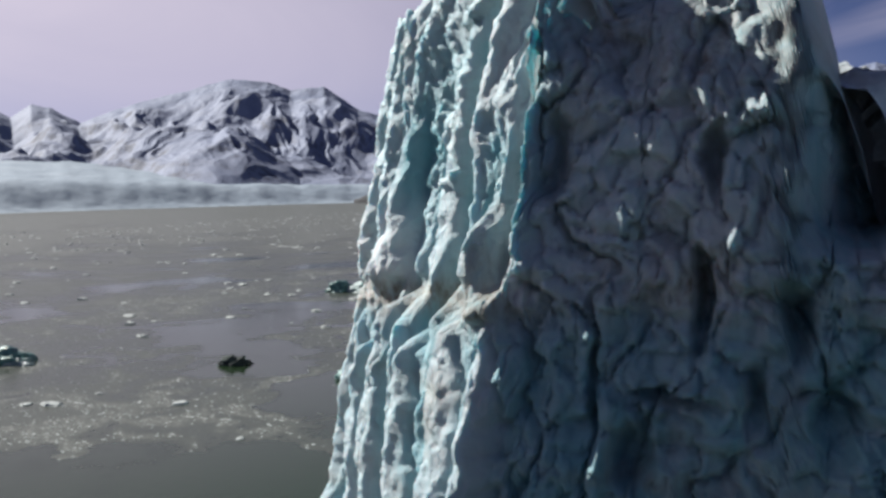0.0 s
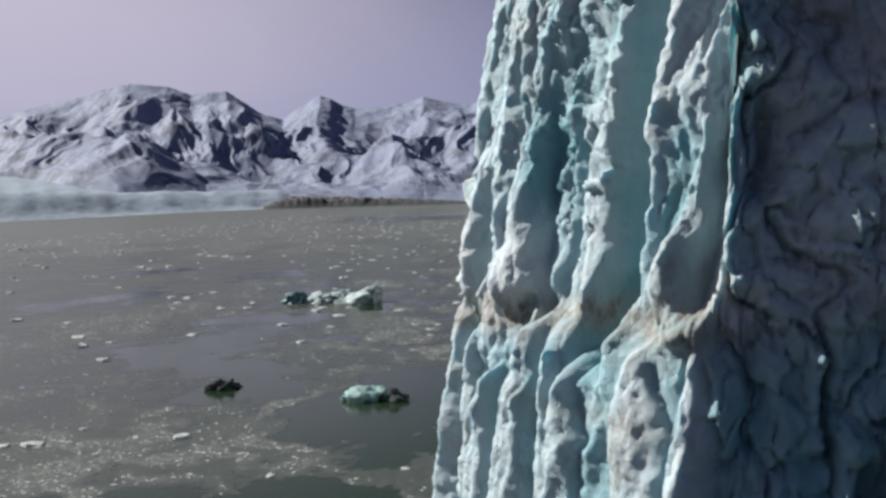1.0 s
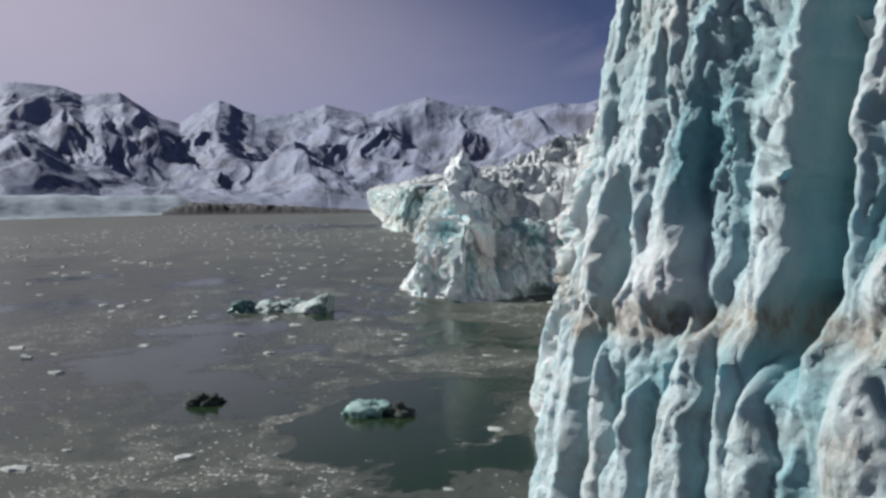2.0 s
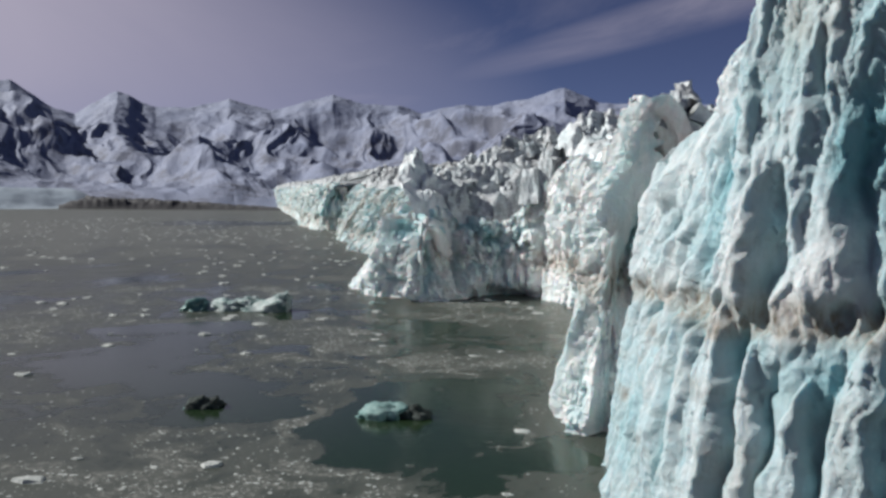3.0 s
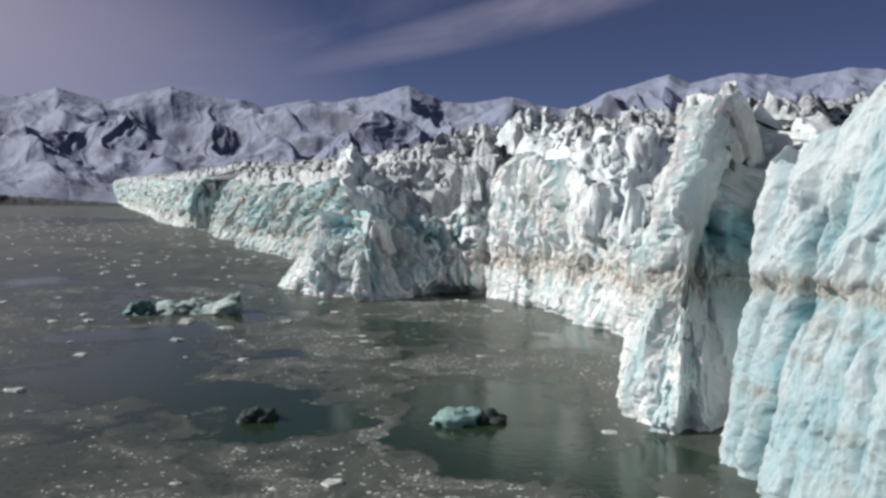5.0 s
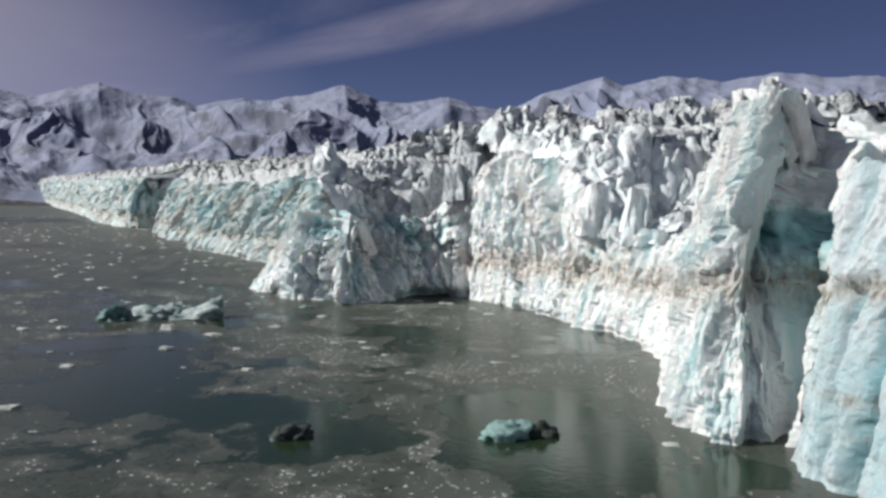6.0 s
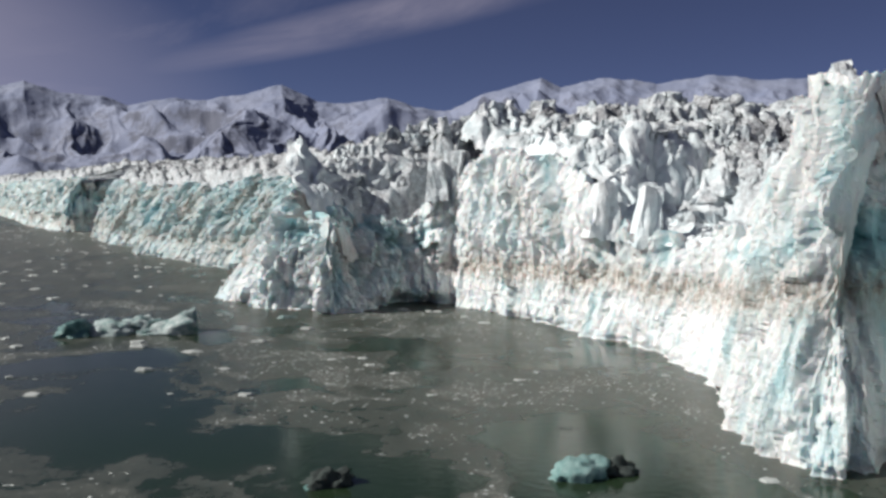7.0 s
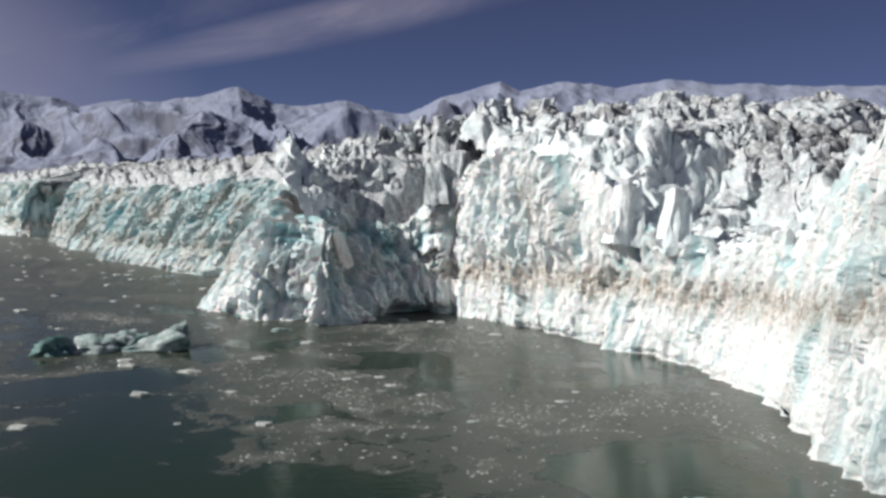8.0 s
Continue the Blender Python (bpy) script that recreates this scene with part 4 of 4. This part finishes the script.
AZ = np.arange(-66, 66, 0.05)
RANGE = range_heights(AZ[None], np.r_[np.linspace(2460, 4500, 230), np.linspace(4520, 4850, 12)][:, None])
for lo, hi in ((-66, -45.9), (-45.9, -27.9), (-27.9, -22.8), (-22.8, -14.2), (-14.2, -7.5), (-7.5, -1.2), (-1.2, 12.5), (12.5, 27), (27, 66)):
    i, j = np.searchsorted(AZ, lo - 1e-6), min(np.searchsorted(AZ, hi - 1e-6) + 1, len(AZ))
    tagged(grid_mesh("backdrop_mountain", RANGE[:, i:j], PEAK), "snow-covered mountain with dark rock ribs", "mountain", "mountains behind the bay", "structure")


def far_shore():
    """The low glacier across the bay and the dark moraine at its end."""
    az = np.linspace(-75, -26.5, 560)[None]
    d = np.r_[0, np.cumsum(np.geomspace(2, 60, 70))][:, None]
    r0 = np.interp(az, [-75, -50, -42, -30, -26.5], [1500, 1850, 2050, 2430, 2500]) + 10 * fbm(az * 0.22, 0, 0, 3, 101)
    r = r0 + d
    x, y = 90 + r * np.sin(np.radians(az)), -7 + r * np.cos(np.radians(az))
    end = smooth(-26.5, -29.0, az)
    z = (50 * smooth(-8, 240, d) * (1 + 0.06 * noise3(az * 0.8, 0, 0, 102)) + np.interp(az, [-75, -46, -41, -38, -27], [0.075, 0.07, 0.05, 0.012, 0.0]) * np.clip(d - 60, 0, None) + (3 * fbm(x * 0.012, y * 0.012, 0, 4, 103) * smooth(0, 20, d))) * end - 1
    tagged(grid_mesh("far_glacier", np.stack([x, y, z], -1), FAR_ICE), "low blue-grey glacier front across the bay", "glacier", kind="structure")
    az = np.linspace(-29.5, -15, 200)[None]
    r = np.linspace(2380, 2680, 40)[:, None]
    x, y = 75 + r * np.sin(np.radians(az)), -5 + r * np.cos(np.radians(az))
    z = 26 * smooth(2385, 2430, r) * np.interp(az, [-29.5, -28, -24, -20, -17, -15], [0.3, 1, 0.85, 0.5, 0.25, 0.0]) * (1 + 0.35 * fbm(az * 1.5, r * 0.02, 0, 3, 107)) - 1
    tagged(grid_mesh("moraine_bank", np.stack([x, y, z], -1), MORAINE), "low dark moraine bank on the far shore", "shore", kind="structure")


far_shore()


# ---- icebergs and floes ----
def lump(size, seed, sharp=0.5, ramped=False, rounds=4):
    """A worn block of ice, flat below the water; ramped: it climbs to one sheer end."""
    bm = bmesh.new()
    bmesh.ops.create_icosphere(bm, subdivisions=rounds, radius=1.0)
    co = np.array([v.co for v in bm.verts])
    tops = np.sign(co) * np.abs(co) ** 0.92
    r = 1 + 0.45 * fbm(co[:, 0] * 1.3, co[:, 1] * 1.3, co[:, 2] * 1.3, 4, seed) + sharp * 0.35 * ridged(co[:, 0] * 1.1, co[:, 1] * 1.1, co[:, 2] * 1.1, 3, seed + 9)
    co = tops * (0.8 * r)[:, None] * size
    if ramped:
        co[:, 0] = np.minimum(co[:, 0], size[0] * (0.62 + 0.10 * fbm(co[:, 1] * 0.4, co[:, 2] * 0.4, 0.5, 3, seed)))
        co[:, 2] *= 0.3 + 0.95 * np.clip(co[:, 0] / size[0] * 0.7 + 0.55, 0, 1) ** 1.3
    co[:, 2] = np.maximum(co[:, 2], -0.6)
    for v, c in zip(bm.verts, co):
        v.co = c
    for f in bm.faces:
        f.smooth = True
    return bm


def iceberg(x, y, turn, pieces, label):
    thing = new("iceberg")
    thing.matrix_world = pose(x, y, 0, 0, 0, turn)
    for name, place, size, lean, mat, sharp, seed in pieces:
        ob = part(name, lump(np.array(size), seed, sharp, name == "wedge"), mat, thing)
        ob.matrix_basis = pose(*place, 0, lean, 0)
    return tagged(thing, label, "iceberg", "icebergs on the bay")


TEAL = berg_material("turquoise_berg_ice", (0.06, 0.17, 0.165), (0.28, 0.42, 0.41))
BERG, BLUE = berg_material("weathered_berg_ice", (0.08, 0.17, 0.165), (0.46, 0.52, 0.52)), berg_material("clear_berg_ice", (0.03, 0.10, 0.10), (0.12, 0.24, 0.23))
iceberg(-89, 340, 6, [("rounded_block", (-15.5, -1, 0), (6.5, 5, 4.4), 0, BLUE, 0.2, 201), ("low_block", (-5, 1, 0), (7.5, 6, 4.2), 0, BERG, 0.5, 202),
                      ("snowy_block", (3, 4, 0), (6, 5, 4.4), -8, BERG, 0.8, 203), ("wedge", (12.5, 0, -0.2), (12.5, 6.5, 7.6), 0, BERG, 0.6, 204)], "green and white iceberg with a tilted wedge on grey water")
iceberg(-45, 184, 20, [("dark_block", (0.2, 0, -0.2), (3.6, 2.6, 2.3), -10, DARK_ICE, 1.2, 211), ("tail", (3.0, 1.2, -0.3), (2.0, 1.0, 1.3), 8, DARK_ICE, 0.7, 212), ("pale_foot", (-2.4, -1.0, -0.2), (1.5, 1.1, 0.8), 0, BLUE, 0.6, 213)], "small dark clear iceberg low on grey water")
iceberg(-2.5, 181, 2, [("pale_block", (-3.4, 0, -0.3), (4.8, 3.0, 2.9), -6, TEAL, 1.0, 223), ("dark_block", (3.6, 0.4, -0.1), (3.6, 2.2, 2.5), 8, DARK_ICE, 0.6, 222)], "small pale and black iceberg in open water")
iceberg(-104, 163, 10, [("rounded_block", (0, 0, 0), (8, 5, 4.0), 6, BLUE, 0.4, 231), ("low_block", (5, -1.5, 0), (4.5, 3, 1.8), 0, BERG, 0.6, 232)], "dark green iceberg on grey water")
iceberg(-40, 372, 0, [("pale_block", (0, 0, -0.1), (2.4, 1.6, 1.0), 0, BERG, 0.6, 241), ("low_block", (3.2, 0.6, -0.2), (1.5, 1.0, 0.7), 0, BERG, 0.6, 242)], "small white iceberg near the ice cliff")


def floe_bm(seed, n):
    rng = random.Random(seed)
    bm = bmesh.new()
    rim = []
    for k in range(n):
        a = (k + rng.uniform(-0.3, 0.3)) * 2 * math.pi / n
        rr = rng.uniform(0.5, 1.15)
        rim.append((rr * math.cos(a), rr * math.sin(a)))
    low = [bm.verts.new((px * 1.08, py * 1.08, -0.15)) for px, py in rim]
    high = [bm.verts.new((px, py, 0.16 + rng.uniform(-0.05, 0.08))) for px, py in rim]
    peak = bm.verts.new((rng.uniform(-0.3, 0.3), rng.uniform(-0.3, 0.3), 0.30 + rng.uniform(0, 0.15)))
    for k in range(n):
        bm.faces.new((low[k], low[(k + 1) % n], high[(k + 1) % n], high[k]))
        bm.faces.new((high[k], high[(k + 1) % n], peak))
    return bm


def scatter(count, lo, hi, seed, bias):
    """Places on the water, thicker where the brash lies."""
    rng = np.random.default_rng(seed)
    x, y = rng.uniform(lo[0], hi[0], count), rng.uniform(lo[1], hi[1], count)
    keep = rng.uniform(0, 1, count) < film_cover(x, y) ** bias
    q, e = x * ALONG[0] + y * ALONG[1], x * INLAND[0] + y * INLAND[1]
    base = np.interp(q, ENV[0], ENV[1])
    foot = np.full(len(x), 1e9)
    for n in range(0, len(CURVE[0]), 12):
        near = np.hypot(x - CURVE[1][n], y - CURVE[2][n])
        foot = np.minimum(foot, near)
    keep &= (e < base - 6) & (foot > 4.5)
    return x[keep], y[keep], rng


def floes():
    kinds = []
    for k in range(6):
        me = bpy.data.meshes.new("ice_floe")
        bm = floe_bm(300 + k, 9 + k % 4)
        bm.to_mesh(me)
        bm.free()
        me.materials.append(FLOE)
        kinds.append(me)
    x, y, rng = scatter(900, (-150, 100), (50, 380), 5, 2.0)
    for px, py in list(zip(x, y))[:45]:
        ob = new("ice_floe", kinds[rng.integers(6)])
        s = 0.12 + 0.34 * rng.random() ** 4
        ob.matrix_world = pose(px, py, 0, rng.uniform(-3, 3), rng.uniform(-3, 3), rng.uniform(0, 360)) @ Matrix.Diagonal((s * rng.uniform(1, 1.6), s, s * rng.uniform(0.5, 0.9), 1))
        tagged(ob, "small white ice floe drifting on grey water", "ice floe", "drifting ice floes")
    x, y, rng = scatter(80000, (-170, 100), (50, 430), 9, 5.0)
    x2, y2, _ = scatter(2600, (-700, 0), (250, 1500), 11, 1.0)
    verts, faces = [], []
    for n, (px, py) in enumerate(zip(np.r_[x, x2][:30000], np.r_[y, y2][:30000])):
        s = (0.07 + 0.34 * rng.random() ** 5) if n < len(x) else rng.uniform(0.5, 2.4)
        turn, sides, h = rng.uniform(0, 6.28), 5, s * 0.3
        start = len(verts)
        for k in range(sides):
            a, rr = turn + k * 6.28 / sides, s * rng.uniform(0.6, 1.2)
            verts.append((px + 1.3 * rr * math.cos(a), py + rr * math.sin(a), -0.02))
        for k in range(sides):
            vx, vy, _ = verts[start + k]
            verts.append((px + (vx - px) * 0.8, py + (vy - py) * 0.8, h * rng.uniform(0.4, 1.0)))
        faces.append(tuple(range(start + sides, start + 2 * sides)))
        faces.extend((start + k, start + (k + 1) % sides, start + sides + (k + 1) % sides, start + sides + k) for k in range(sides))
    me = bpy.data.meshes.new("brash_ice")
    me.from_pydata(verts, [], faces)
    me.materials.append(FLOE)
    tagged(new("brash_ice", me), "scattered bits of white brash ice on the water", "brash ice", kind="stuff")


floes()
